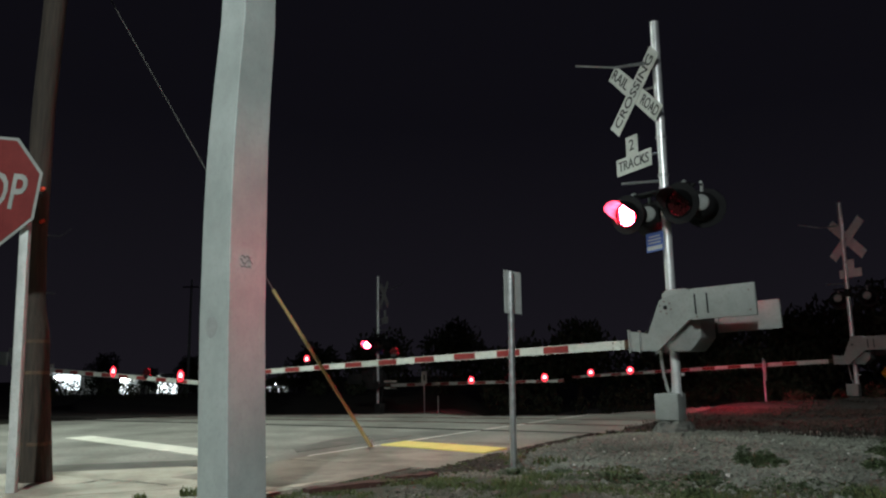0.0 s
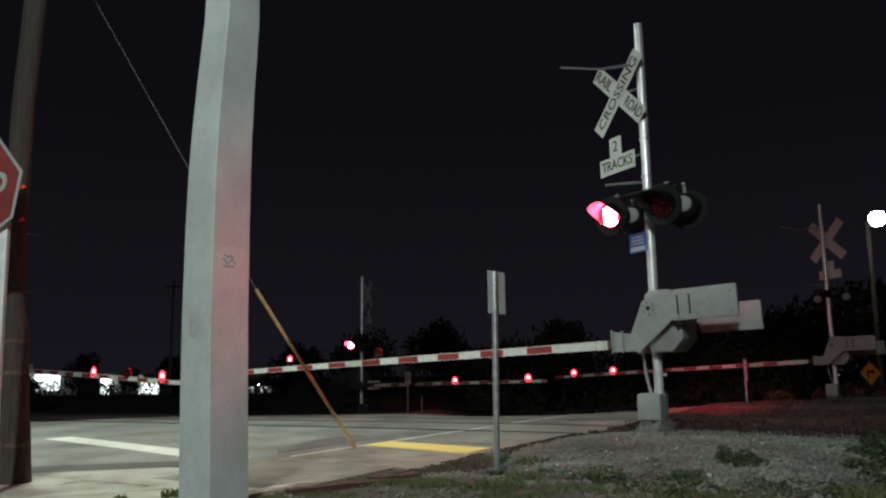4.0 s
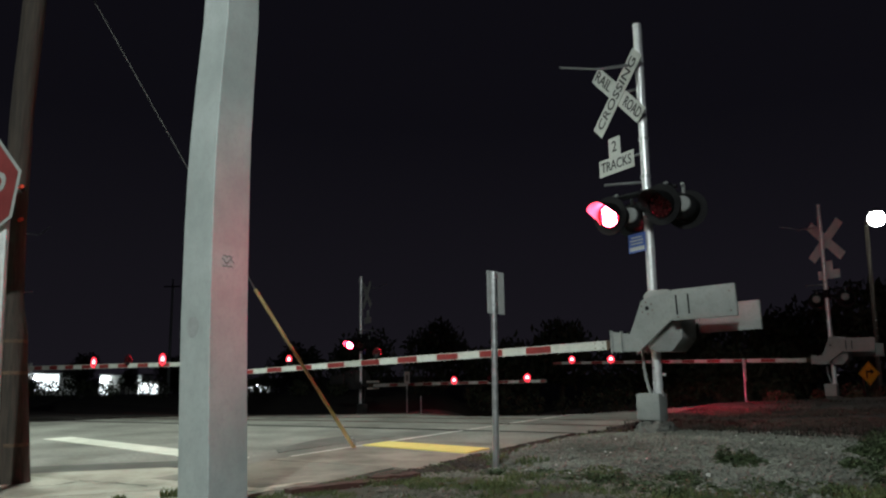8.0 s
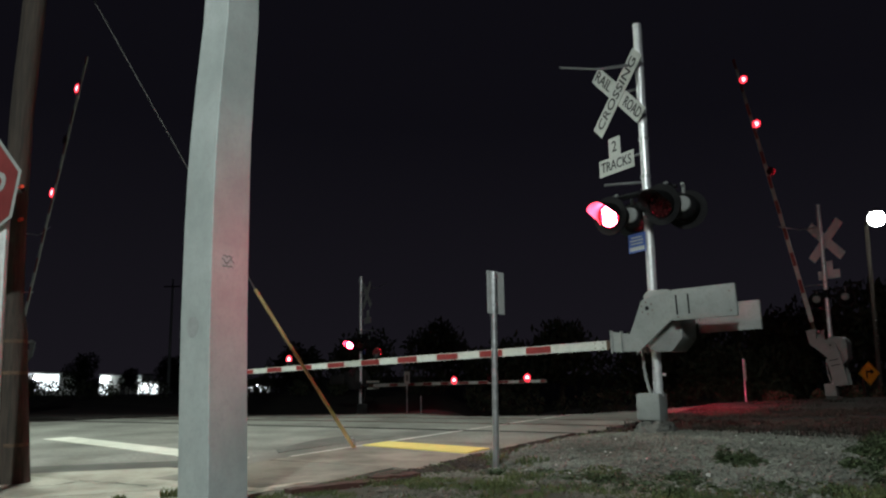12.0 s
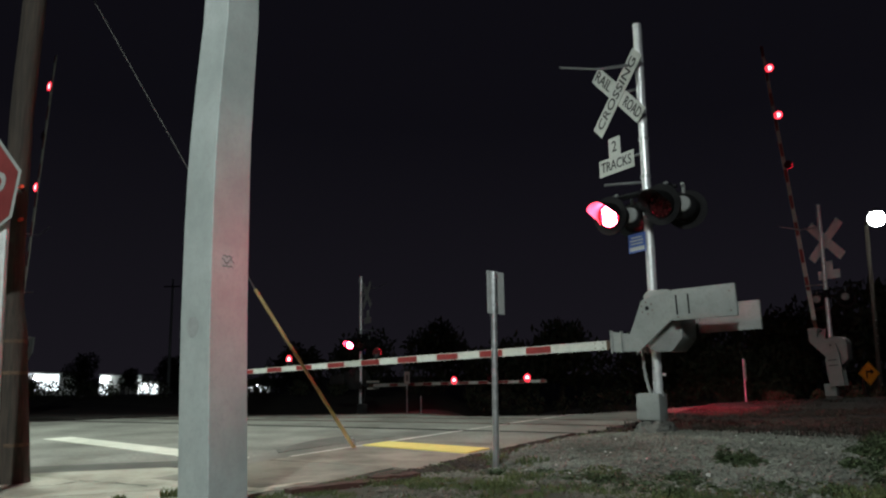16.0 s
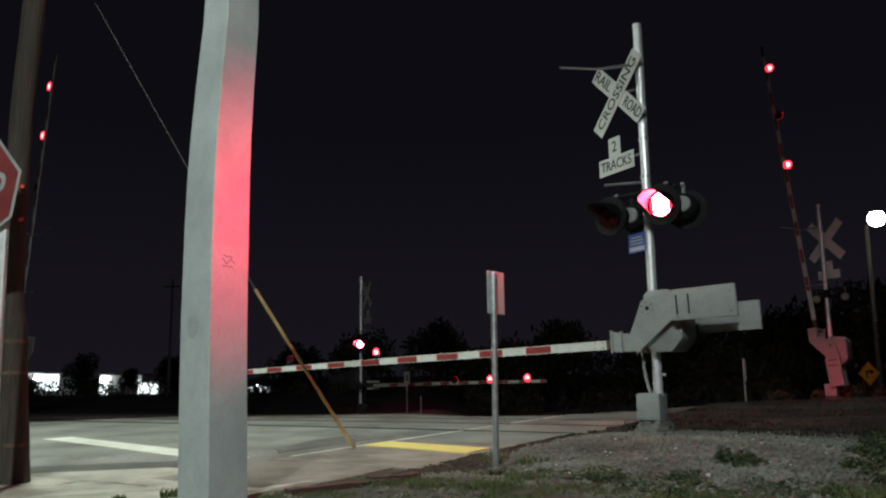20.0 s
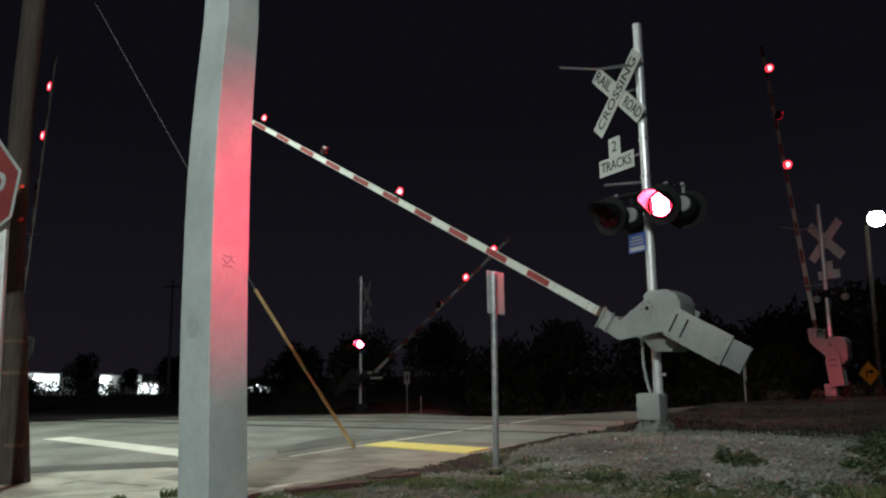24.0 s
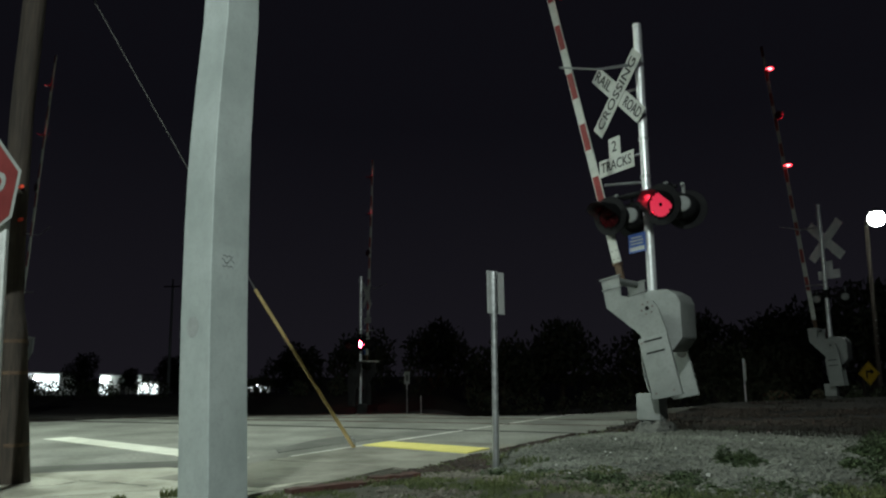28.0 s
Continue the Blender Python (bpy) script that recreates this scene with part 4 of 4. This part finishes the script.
def on_mound(r):
    x, y = r.uniform(-0.6, 7.0), r.uniform(4.6, 10.6)
    z = mound_top(x, y)
    return (x, y, max(z, verge(x, y))) if z - verge(x, y) > -0.036 + 0.040 * r.random() else None


stones("mound_gravel", 17000, on_mound, (0.008, 0.030), STONE, "grey crushed-stone gravel strewn over the mound")
stones("rubble", 110, on_mound, (0.010, 0.030), PALE_STONE, "larger pale stones lying in the gravel")


def on_dirt(r):
    x, y = r.uniform(-1.2, 1.7), r.uniform(4.2, 6.9)
    if TX * x + TY * y > 4.0 or noise.noise(Vector((x * 1.7, y * 1.7, 11))) < 0.4 * r.random() - 0.1:
        return None
    return x, y, verge(x, y)


stones("dirt_gravel", 6500, on_dirt, (0.006, 0.026), DIRT_STONE, "loose grit lying on the bare dirt")


def along_pavement(r):
    # rotting litter lies in a band beside the pavement's edge, widest by the sign post
    u = r.uniform(5.3, 10.4)
    wide = np.interp(u, (5.3, 6.2, 6.9, 7.4, 8.4, 10.4), (0.15, 0.55, 0.60, 0.30, 0.16, 0.10)) * (1 + 0.6 * noise.noise(Vector((u * 2.3, 0, 8))))
    v = 3.80 - wide * r.random() ** 0.8 - 0.04 * (u > 7.83)
    p = uv(u, v)
    return (p.x, p.y, verge(p.x, p.y) + 0.004) if noise.noise(Vector((p.x * 3, p.y * 3, 21))) > -0.2 else None


stones("leaf_litter", 9000, along_pavement, (0.007, 0.026), LITTER, "dark rotting leaf litter along the pavement edge")


def blades(name, n, place, height, material, label, category="grass", seed=3):
    vs, fs, rnd = [], [], random.Random(seed)
    made = 0
    while made < n:
        q = place(rnd)
        if q is None:
            continue
        x, y, z = q
        h = height[0] + (height[1] - height[0]) * rnd.random() ** 1.6
        a, lean = rnd.random() * 6.283, rnd.uniform(0.15, 1.3)
        dx, dy = math.cos(a), math.sin(a)
        w = 0.0025 + 0.004 * rnd.random()
        o = len(vs)
        vs += [(x - dy * w, y + dx * w, z - 0.01), (x + dy * w, y - dx * w, z - 0.01), (x + dx * lean * h * 0.4 + dy * w * 0.7, y + dy * lean * h * 0.4 - dx * w * 0.7, z + h * 0.65),
               (x + dx * lean * h * 0.4 - dy * w * 0.7, y + dy * lean * h * 0.4 + dx * w * 0.7, z + h * 0.65), (x + dx * lean * h, y + dy * lean * h, z + h * (1 - 0.3 * lean))]
        fs += [(o, o + 1, o + 2, o + 3), (o + 3, o + 2, o + 4)]
        made += 1
    me = bpy.data.meshes.new(name)
    me.from_pydata(vs, [], fs)
    me.materials.append(material)
    return tagged(new(name, me), label, category, "", "stuff")


def on_verge(r):
    x, y = r.uniform(-1.6, 8.0), r.uniform(4.2, 11.5)
    if TX * x + TY * y > (4.05 if UX * x + UY * y < 5.6 else 3.78):
        return None
    bare = mound_top(x, y) - verge(x, y) > 0.0
    if x - 3.0 - 0.45 * (y - 7.5) > 0.6 * r.random() and y > 5.5 + 0.3 * r.random():
        return None
    k = noise.noise(Vector((x * 1.6, y * 1.6, 7))) + 0.5 * noise.noise(Vector((x * 5, y * 5, 1)))
    return (x, y, verge(x, y)) if k > (0.62 if bare else 0.0 - 0.12 * (y < 5.6) - 0.22 * (x < 1.0 and y > 6.2)) + 0.25 * r.random() else None


blades("verge_grass", 52000, on_verge, (0.008, 0.034), GRASS, "patchy dull green grass at the verge")


def by_tracks(r):
    u, v = r.uniform(9.4, 11.9), r.uniform(-9.0, 3.4)
    p = uv(u, v)
    k = noise.noise(Vector((p.x * 1.4, p.y * 1.4, 5))) + 0.5 * noise.noise(Vector((p.x * 5, p.y * 5, 6)))
    if v > 3.4 - 1.2 * (u < 10.6) or k < -0.15 + 0.3 * r.random():
        return None
    return p.x, p.y, max(verge(p.x, p.y), land(p.x, p.y) + (0.03 if u > 11.5 and v < 3.5 else 0))


blades("trackside_weeds", 12000, by_tracks, (0.03, 0.16), DARK_WEED, "dark weeds between mound and tracks", "weeds", 31)


def by_rails(r):
    u, v = r.uniform(11.9, 20.8), r.uniform(-9.0, 3.2)
    p = uv(u, v)
    if noise.noise(Vector((p.x * 1.3, p.y * 1.3, 15))) + 0.5 * noise.noise(Vector((p.x * 4, p.y * 4, 16))) < 0.22 - 0.05 * (2.0 - v) + 0.2 * r.random():
        return None
    return p.x, p.y, land(p.x, p.y) + 0.035


blades("railside_weeds", 12000, by_rails, (0.03, 0.13), DARK_WEED, "dark weeds growing in the track bed", "weeds", 33)


def in_bed(r):
    u, v = r.uniform(10.2, 20.6), r.uniform(-9.0, 3.5)
    p = uv(u, v)
    if noise.noise(Vector((p.x * 0.8, p.y * 0.8, 35))) < -0.25 + 0.4 * r.random() + 0.45 * (u > 17.0):
        return None
    return p.x, p.y, land(p.x, p.y) + (0.035 if u < 17.0 else 0.047)


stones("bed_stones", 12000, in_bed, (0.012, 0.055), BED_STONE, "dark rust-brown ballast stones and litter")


def on_flank(r):
    x, y = r.uniform(2.9, 9.5), r.uniform(4.8, 12.0)
    if x - 4.0 - 0.45 * (y - 7.5) < 0.7 * r.random() or noise.noise(Vector((x * 1.2, y * 1.2, 25))) < -0.1 + 0.3 * r.random():
        return None
    return x, y, verge(x, y)


blades("flank_weeds", 30000, on_flank, (0.04, 0.17), DARK_WEED, "dark rank weeds on the mound's far flank", "weeds", 34)


def weed(cx, cy, n, rad, h, seed, label, material=None):
    def at(r):
        a, d = r.random() * 6.283, rad * math.sqrt(r.random())
        x, y = cx + d * math.cos(a), cy + 0.85 * d * math.sin(a)
        return x, y, verge(x, y) if TX * x + TY * y < 4.0 else land(x, y) + 0.02
    ob = blades("weed_clump", n, at, (h * 0.4, h), material or GRASS, label, "weed", seed)
    ob["kind"] = ""
    return ob



def leafy(name, lobes, n, size, seed, label):
    """A low leafy weed: small bent leaves crowded over a few lobes (x, y, radius, height)."""
    vs, fs, rnd = [], [], random.Random(seed)
    for _ in range(n):
        cx, cy, rad, h = rnd.choice(lobes)
        a, d = rnd.random() * 6.283, rad * rnd.random() ** 0.6
        x, y = cx + d * math.cos(a), cy + 0.8 * d * math.sin(a)
        z = verge(x, y) + h * max(0.05, 1 - (d / rad) ** 2) * rnd.uniform(0.15, 1.0)
        ln = rnd.uniform(*size)
        turn = Euler((rnd.uniform(-0.9, 0.6), rnd.uniform(-0.6, 0.6), a - 1.57 + rnd.uniform(-0.9, 0.9))).to_matrix()
        o = len(vs)
        for c in ((0, 0, 0), (0.27, 0.45, 0.10), (0, 1, -0.12), (-0.27, 0.45, 0.10)):
            q = turn @ (Vector(c) * ln)
            vs.append((x + q.x, y + q.y, max(verge(x, y) + 0.004, z + q.z)))
        fs += [(o, o + 1, o + 2), (o, o + 2, o + 3)]
    me = bpy.data.meshes.new(name)
    me.from_pydata(vs, [], fs)
    me.materials.append(WEED)
    return tagged(new(name, me), label, "weed")


leafy("weed_clump", [(2.40, 6.74, 0.09, 0.15), (2.47, 6.62, 0.14, 0.10), (2.56, 6.68, 0.11, 0.13), (2.60, 6.55, 0.12, 0.07), (2.50, 6.50, 0.13, 0.06), (2.36, 6.62, 0.07, 0.06)], 4600, (0.012, 0.036), 8, "dark green leafy weed clump on the gravel mound")
for k, (x, y) in enumerate(((1.02, 6.35), (1.35, 5.95), (1.75, 6.0), (2.15, 5.75), (2.6, 5.6), (1.55, 5.5), (0.55, 6.55))):
    rnd = random.Random(90 + k)
    leafy("low_weeds", [(x + rnd.uniform(-0.3, 0.3), y + rnd.uniform(-0.22, 0.22), rnd.uniform(0.06, 0.2), rnd.uniform(0.015, 0.06)) for _ in range(9)], 1900, (0.010, 0.034), 95 + k, "low green weeds creeping over the verge")["kind"] = "stuff"
for k, (x, y, n) in enumerate(((3.42, 6.38, 1500), (3.95, 6.45, 5200), (4.2, 7.05, 4200), (4.6, 6.6, 4200), (4.8, 7.7, 4200), (3.55, 5.75, 2400), (3.9, 5.9, 3000), (5.2, 7.2, 4200))):
    rnd = random.Random(60 + k)
    w = 0.20 if n < 2000 else 0.38
    leafy("low_weeds", [(x + rnd.uniform(-w, w), y + rnd.uniform(-w, w) * 0.6, w * rnd.uniform(0.3, 0.7), w * rnd.uniform(0.2, 0.55)) for _ in range(7)], n, (0.012, 0.045), 70 + k, "rank dark weeds at the gravel's edge")["kind"] = "stuff"
weed(-2.02, 5.75, 110, 0.07, 0.09, 9, "small leafy weed by the concrete post")
weed(-2.35, 5.65, 60, 0.05, 0.05, 10, "small leafy weed growing from the pavement joint")
weed(0.80, 7.22, 240, 0.16, 0.09, 11, "green weeds beside the sign post")
weed(4.6, 6.9, 300, 0.35, 0.10, 12, "low dark weeds on the mound's flank", DARK_WEED)

for k, (x, y, n, r, h) in enumerate(((0.62, 6.2, 200, 0.16, 0.09), (0.90, 5.75, 260, 0.22, 0.07), (1.12, 5.6, 200, 0.16, 0.06), (1.62, 5.35, 260, 0.24, 0.07), (2.05, 5.15, 240, 0.22, 0.06),
                                     (0.36, 6.0, 160, 0.15, 0.08), (-0.15, 6.05, 140, 0.14, 0.06), (-0.55, 6.3, 120, 0.12, 0.07), (4.35, 7.4, 300, 0.34, 0.12), (4.2, 6.6, 300, 0.3, 0.10), (2.9, 5.4, 300, 0.26, 0.08), (1.3, 6.6, 90, 0.12, 0.05))):
    weed(x, y, n, r, h, 40 + k, "ragged green grass tuft on the verge" if x < 4 else "dark grass tuft on the verge", GRASS if x < 4 else DARK_WEED)

# ---- trees, hedges and buildings in the distance ----
LEAF_TRI = [(0, 0, 0), (0.5, 0.12, 0.18), (1, 0, 0), (0.5, -0.1, -0.2)]


def leaf_cloud(rnd, blobs, n, size):
    vs, fs = [], []
    total = sum(b[3] ** 2 for b in blobs)
    for cx, cy, cz, r in blobs:
        for _ in range(int(n * r * r / total)):
            d = Vector((rnd.gauss(0, 1), rnd.gauss(0, 1), rnd.gauss(0, 1))).normalized() * r * (0.55 + 0.5 * rnd.random())
            turn = Euler((rnd.random() * 6, rnd.random() * 6, rnd.random() * 6)).to_matrix()
            s = size * (0.6 + 0.8 * rnd.random())
            o = len(vs)
            vs += [tuple(Vector((cx, cy, cz)) + d * Vector((1, 1, 0.85)).length / 1.65 + turn @ (Vector(c) * s)) for c in LEAF_TRI]
            fs.append((o, o + 1, o + 2, o + 3))
    return vs, fs


def tree(x, y, h, w, seed, name="tree", trunk=0.4, label="dark leafy tree against the night sky"):
    rnd = random.Random(seed)
    z = land(x, y)
    t = thing(name, pose(x, y, z - 0.1), label, "tree")
    b = B()
    rod(b, (0, 0, 0), (0.05 * w, 0, h * 0.55), 0.035 * w + 0.05, 0.02 * w + 0.02, 9)
    blobs = []
    for k in range(9):
        a = k * 2.4 + rnd.random()
        r = w * 0.5 * (0.35 + 0.35 * rnd.random())
        q = (w * 0.34 * math.cos(a), w * 0.34 * math.sin(a), h * (trunk + (0.92 - trunk) * (k + 0.6) / 9.6))
        if k < 6:
            rod(b, (0.03 * w, 0, h * (0.28 + 0.04 * k)), q, 0.02 * w + 0.012, 0.008 * w, 6)
        blobs.append((*q, r))
    blobs.append((0, 0, h * 0.88, w * 0.26))
    part("trunk", b, BARK, t)
    vs, fs = leaf_cloud(rnd, blobs, 2600, 0.075 * w + 0.06)
    me = bpy.data.meshes.new("crown")
    me.from_pydata(vs, [], fs)
    me.materials.append(LEAF)
    part("crown", me, None, t)
    return t


k = 0
for x, y, h, w in ((-4.5, 40, 2.6, 3.0), (-0.5, 42, 3.2, 3.6), (3.0, 40, 2.9, 3.6), (6.5, 43, 4.0, 4.4), (10.5, 41, 3.4, 4.0), (14.0, 44, 4.6, 4.6), (17.5, 41, 4.2, 4.2), (21.0, 44, 5.2, 5.0),
                   (15.5, 35.5, 2.4, 3.2), (12.0, 34, 2.2, 3.0), (20.0, 36, 5.2, 4.4), (23.5, 37, 6.6, 5.0), (-9.0, 46, 2.4, 3.0)):
    k += 1
    tree(x * 1.35, y * 1.35, h * 1.35, w * 1.35, k, label="dark leafy tree beyond the tracks")
for x, y, h, w in ((-47.6, 100, 6.2, 3.5), (-42.0, 102, 4.4, 2.1), (-34.6, 96, 5.4, 3.2), (-53, 97, 3.2, 2.6), (-31.5, 92, 3.4, 3.6)):
    k += 1
    tree(x, y, h, w, k, label="dark tree before the lit buildings")


def hedge(name, x0, y0, x1, y1, h, w, n, seed, label):
    rnd = random.Random(seed)
    L = math.hypot(x1 - x0, y1 - y0)
    blobs = []
    for i in range(int(L / 0.8)):
        f = (i + rnd.random()) * 0.8 / L
        x, y = x0 + (x1 - x0) * f, y0 + (y1 - y0) * f
        r = h * (0.4 + 0.25 * rnd.random())
        blobs.append((x + rnd.uniform(-w, w), y + rnd.uniform(-w, w), land(x, y) + r * 0.8, r))
    vs, fs = leaf_cloud(rnd, blobs, n, 0.16)
    me = bpy.data.meshes.new(name)
    me.from_pydata(vs, [], fs)
    me.materials.append(LEAF)
    return tagged(new(name, me), label, "shrubs", "", "stuff")


hedge("scrub", -2, 40, 30, 38, 1.3, 0.9, 9000, 21, "dark low scrub beyond the tracks")
hedge("scrub", -30, 34, -4.5, 40, 0.9, 0.8, 7000, 22, "dark low scrub beyond the road")
hedge("scrub", 9.0, 24.0, 26, 24.0, 0.42, 0.4, 3500, 23, "dark weeds beside the tracks")


def lit_building(x0, x1, y, z0, z1, label, front, door=None, flood=None, depth=8.0, lamp_size=1.0):
    """A low building with its parts; front: stretches (x0, x1, z0, z1) of wall whose floodlight is put into glowing
    panels.
    """
    t = thing("commercial_building", pose((x0 + x1) / 2, y, z0), label, "building")
    w, h = x1 - x0, z1 - z0
    part("wall", box(B(), (w, depth, h), (0, depth / 2, h / 2)), WALL_PALE, t, "pale stucco walls", None, False)
    part("roof", box(B(), (w + 0.5, depth + 0.5, 0.25), (0, depth / 2, h + 0.125)), ROOF_DARK, t, "flat dark roof", None, False)
    for a, c, lo, hi in front:
        f = part("shopfront", box(B(), ((c - a) * w, 0.06, (hi - lo) * h), ((a + c - 1) / 2 * w, -0.05, (lo + hi) / 2 * h)), LIT_PANEL, t, "floodlit wall as a glowing panel", None, False)
        n = max(2, int((c - a) * w / 1.2))
        for i in range(n + 1):
            part("mullion", box(B(), (0.07, 0.05, (hi - lo) * h), ((a + (c - a) * i / n - 0.5) * w, -0.11, (lo + hi) / 2 * h)), ROOF_DARK, t, "", None, False)
    if door:
        part("door", box(B(), (0.9, 0.06, 2.0), ((door - 0.5) * w, -0.05, 1.0)), ROOF_DARK, t, "dark door", None, False)
    if flood:
        part("flood_lamp", lathe(B(), [(0.0001, -0.2), (0.42 * lamp_size, -0.16), (0.46 * lamp_size, 0.0), (0.0001, 0.1)], 14, pose((flood[0] - 0.5) * w, -0.5, flood[1] * h)), LIT_FLOOD, t, "glaring round flood lamp")
        part("lamp_bracket", rod(B(), ((flood[0] - 0.5) * w, -0.4, flood[1] * h), ((flood[0] - 0.5) * w, 0.05, flood[1] * h), 0.05, None, 6), ROOF_DARK, t)
    return t


Z150 = land(0, 150)
lit_building(-82.5, -75.2, 150, Z150, 2.2, "pale low shop with brightly lit front", [(0.28, 0.98, 0.30, 0.95)], None, (0.36, 0.78))
lit_building(-67.5, -60.0, 150, Z150, 1.6, "pale flat-roofed building with a floodlit side", [(0.0, 0.24, 0.05, 0.62)], 0.62, (0.13, 0.80))
lit_building(-60.2, -56.6, 152, Z150, 0.2, "small white floodlit hut", [(0.02, 0.98, 0.05, 0.95)], None, (0.3, 0.6))
lit_building(-39.5, -34.0, 150, Z150, -1.0, "low dark shed with a lit canopy edge", [(0.05, 0.95, 0.90, 0.96)], None, (0.55, 1.2), 8.0, 0.6)

# ---- posts and signs beyond the tracks ----
s = thing("street_lamp", pose(16.95, 30, -0.25), "tall dark pole with a glaring white street lamp", "street lamp")
part("pole", rod(B(), (0, 0, -0.8), (0.15, 0, 7.0), 0.10, 0.075, 14), WOOD_POLE, s, "dark wooden pole")
part("bracket_arm", rod(B(), (0.15, 0, 6.8), (-0.48, -1.8, 7.02), 0.03, None, 8), GALV, s)
part("head", lathe(B(), [(0.0001, 0.16), (0.12, 0.12), (0.24, 0.02), (0.25, -0.03), (0.20, -0.02)], 18, pose(-0.56, -1.95, 6.98) @ pose(0, 0, 0, 90, 0, 0)), GALV, s, "grey lamp head")
# globe oversized: the lamp's glare is put into its shape
bm = B()
bmesh.ops.create_uvsphere(bm, u_segments=16, v_segments=10, radius=0.30, matrix=pose(-0.56, -1.95, 6.72))
part("bulb", bm, LIT_LAMP, s, "white lamp globe enlarged for its glare")
for z in (2.1, 2.4, 2.7, 3.0):
    part("step_bolt", rod(B(), (0.02, -0.13, z), (0.04, -0.27, z), 0.012, None, 6), GALV, s)

s = thing("warning_sign", pose(14.15, 26, -0.10), "amber diamond warning sign with a black turn arrow", "warning sign")
part("post", box(B(), (0.06, 0.06, 1.7), (0, 0, 0.2), None, 0.004), WOOD_POLE, s)
pl = part("plate", box(B(), (0.58, 0.006, 0.58), (0, 0, 0), pose(0, 0, 0, 0, 45, 0)), SIGN_ORANGE, s, "amber diamond plate", pose(0.2, -0.06, 0.82, 0, 0, 10), False)
part("border", prism(B(), [(-0.38, 0), (0, 0.38), (0.38, 0), (0, -0.38)], -0.0055, -0.0045), INK, pl, "", None, False)
part("inner_field", prism(B(), [(-0.36, 0), (0, 0.36), (0.36, 0), (0, -0.36)], -0.0085, -0.0065), SIGN_ORANGE, pl, "", None, False)
part("arrow", prism(B(), [(-0.76 * k, 0.76 * z) for k, z in ((0.10, -0.22), (0.18, -0.22), (0.18, 0.12), (-0.06, 0.12), (-0.06, 0.21), (-0.25, 0.07), (-0.06, -0.06), (-0.06, 0.03), (0.10, 0.03))], -0.013, -0.010), INK, pl, "black turn arrow", None, False)


def post_sign(x, y, h, plate, label, turn, wide=0.3, tall=0.45):
    s = thing("roadside_sign", pose(x, y, land(x, y) - 0.05), label, "road sign")
    h += fall(x, y)
    part("post", rod(B(), (0, 0, 0), (0, 0, h), 0.026, None, 10), GALV, s, "slim steel post")
    if plate:
        pl = part("plate", box(B(), (wide, 0.006, tall)), SIGN_WHITE, s, "small white plate", pose(0, 0, h - tall * plate, 0, 0, turn) @ pose(0, -0.045, 0), False)
        part("text_bar", box(B(), (0.05, 0.003, tall * 0.5), (0, -0.005, 0)), INK, pl, "", None, False)


post_sign(8.58, 22.0, 1.22, 0.55, "slim white steel post with a small sign edge-on", 75, 0.3, 0.6)
post_sign(-1.28, 26.0, 1.48, 0.5, "small white sign on a thin post beyond the tracks", 8, 0.19, 0.42)
post_sign(-0.78, 25.0, 0.62, 0, "short pale marker post beyond the tracks", 0)
post_sign(4.0, 24.5, -0.22, 0, "short pale marker post beyond the tracks", 0)

s = thing("utility_pole", pose(-21.6, 60, land(-21.6, 60) - 0.2), "far grey utility pole with a crossarm", "utility pole")
part("pole", rod(B(), (0, 0, 0), (0, 0, 9.2), 0.13, 0.08, 12), CONCRETE_POST, s)
part("crossarm", box(B(), (1.3, 0.10, 0.10), (0, -0.13, 8.6)), WOOD_POLE, s)

lamp("street_light_far", "POINT", 90, (0.93, 1.0, 0.95), pose(16.3, 27.4, 6.0), 0.2)


def motions():
    for ob, rows in MOVES:
        walk(ob, rows)


motions()
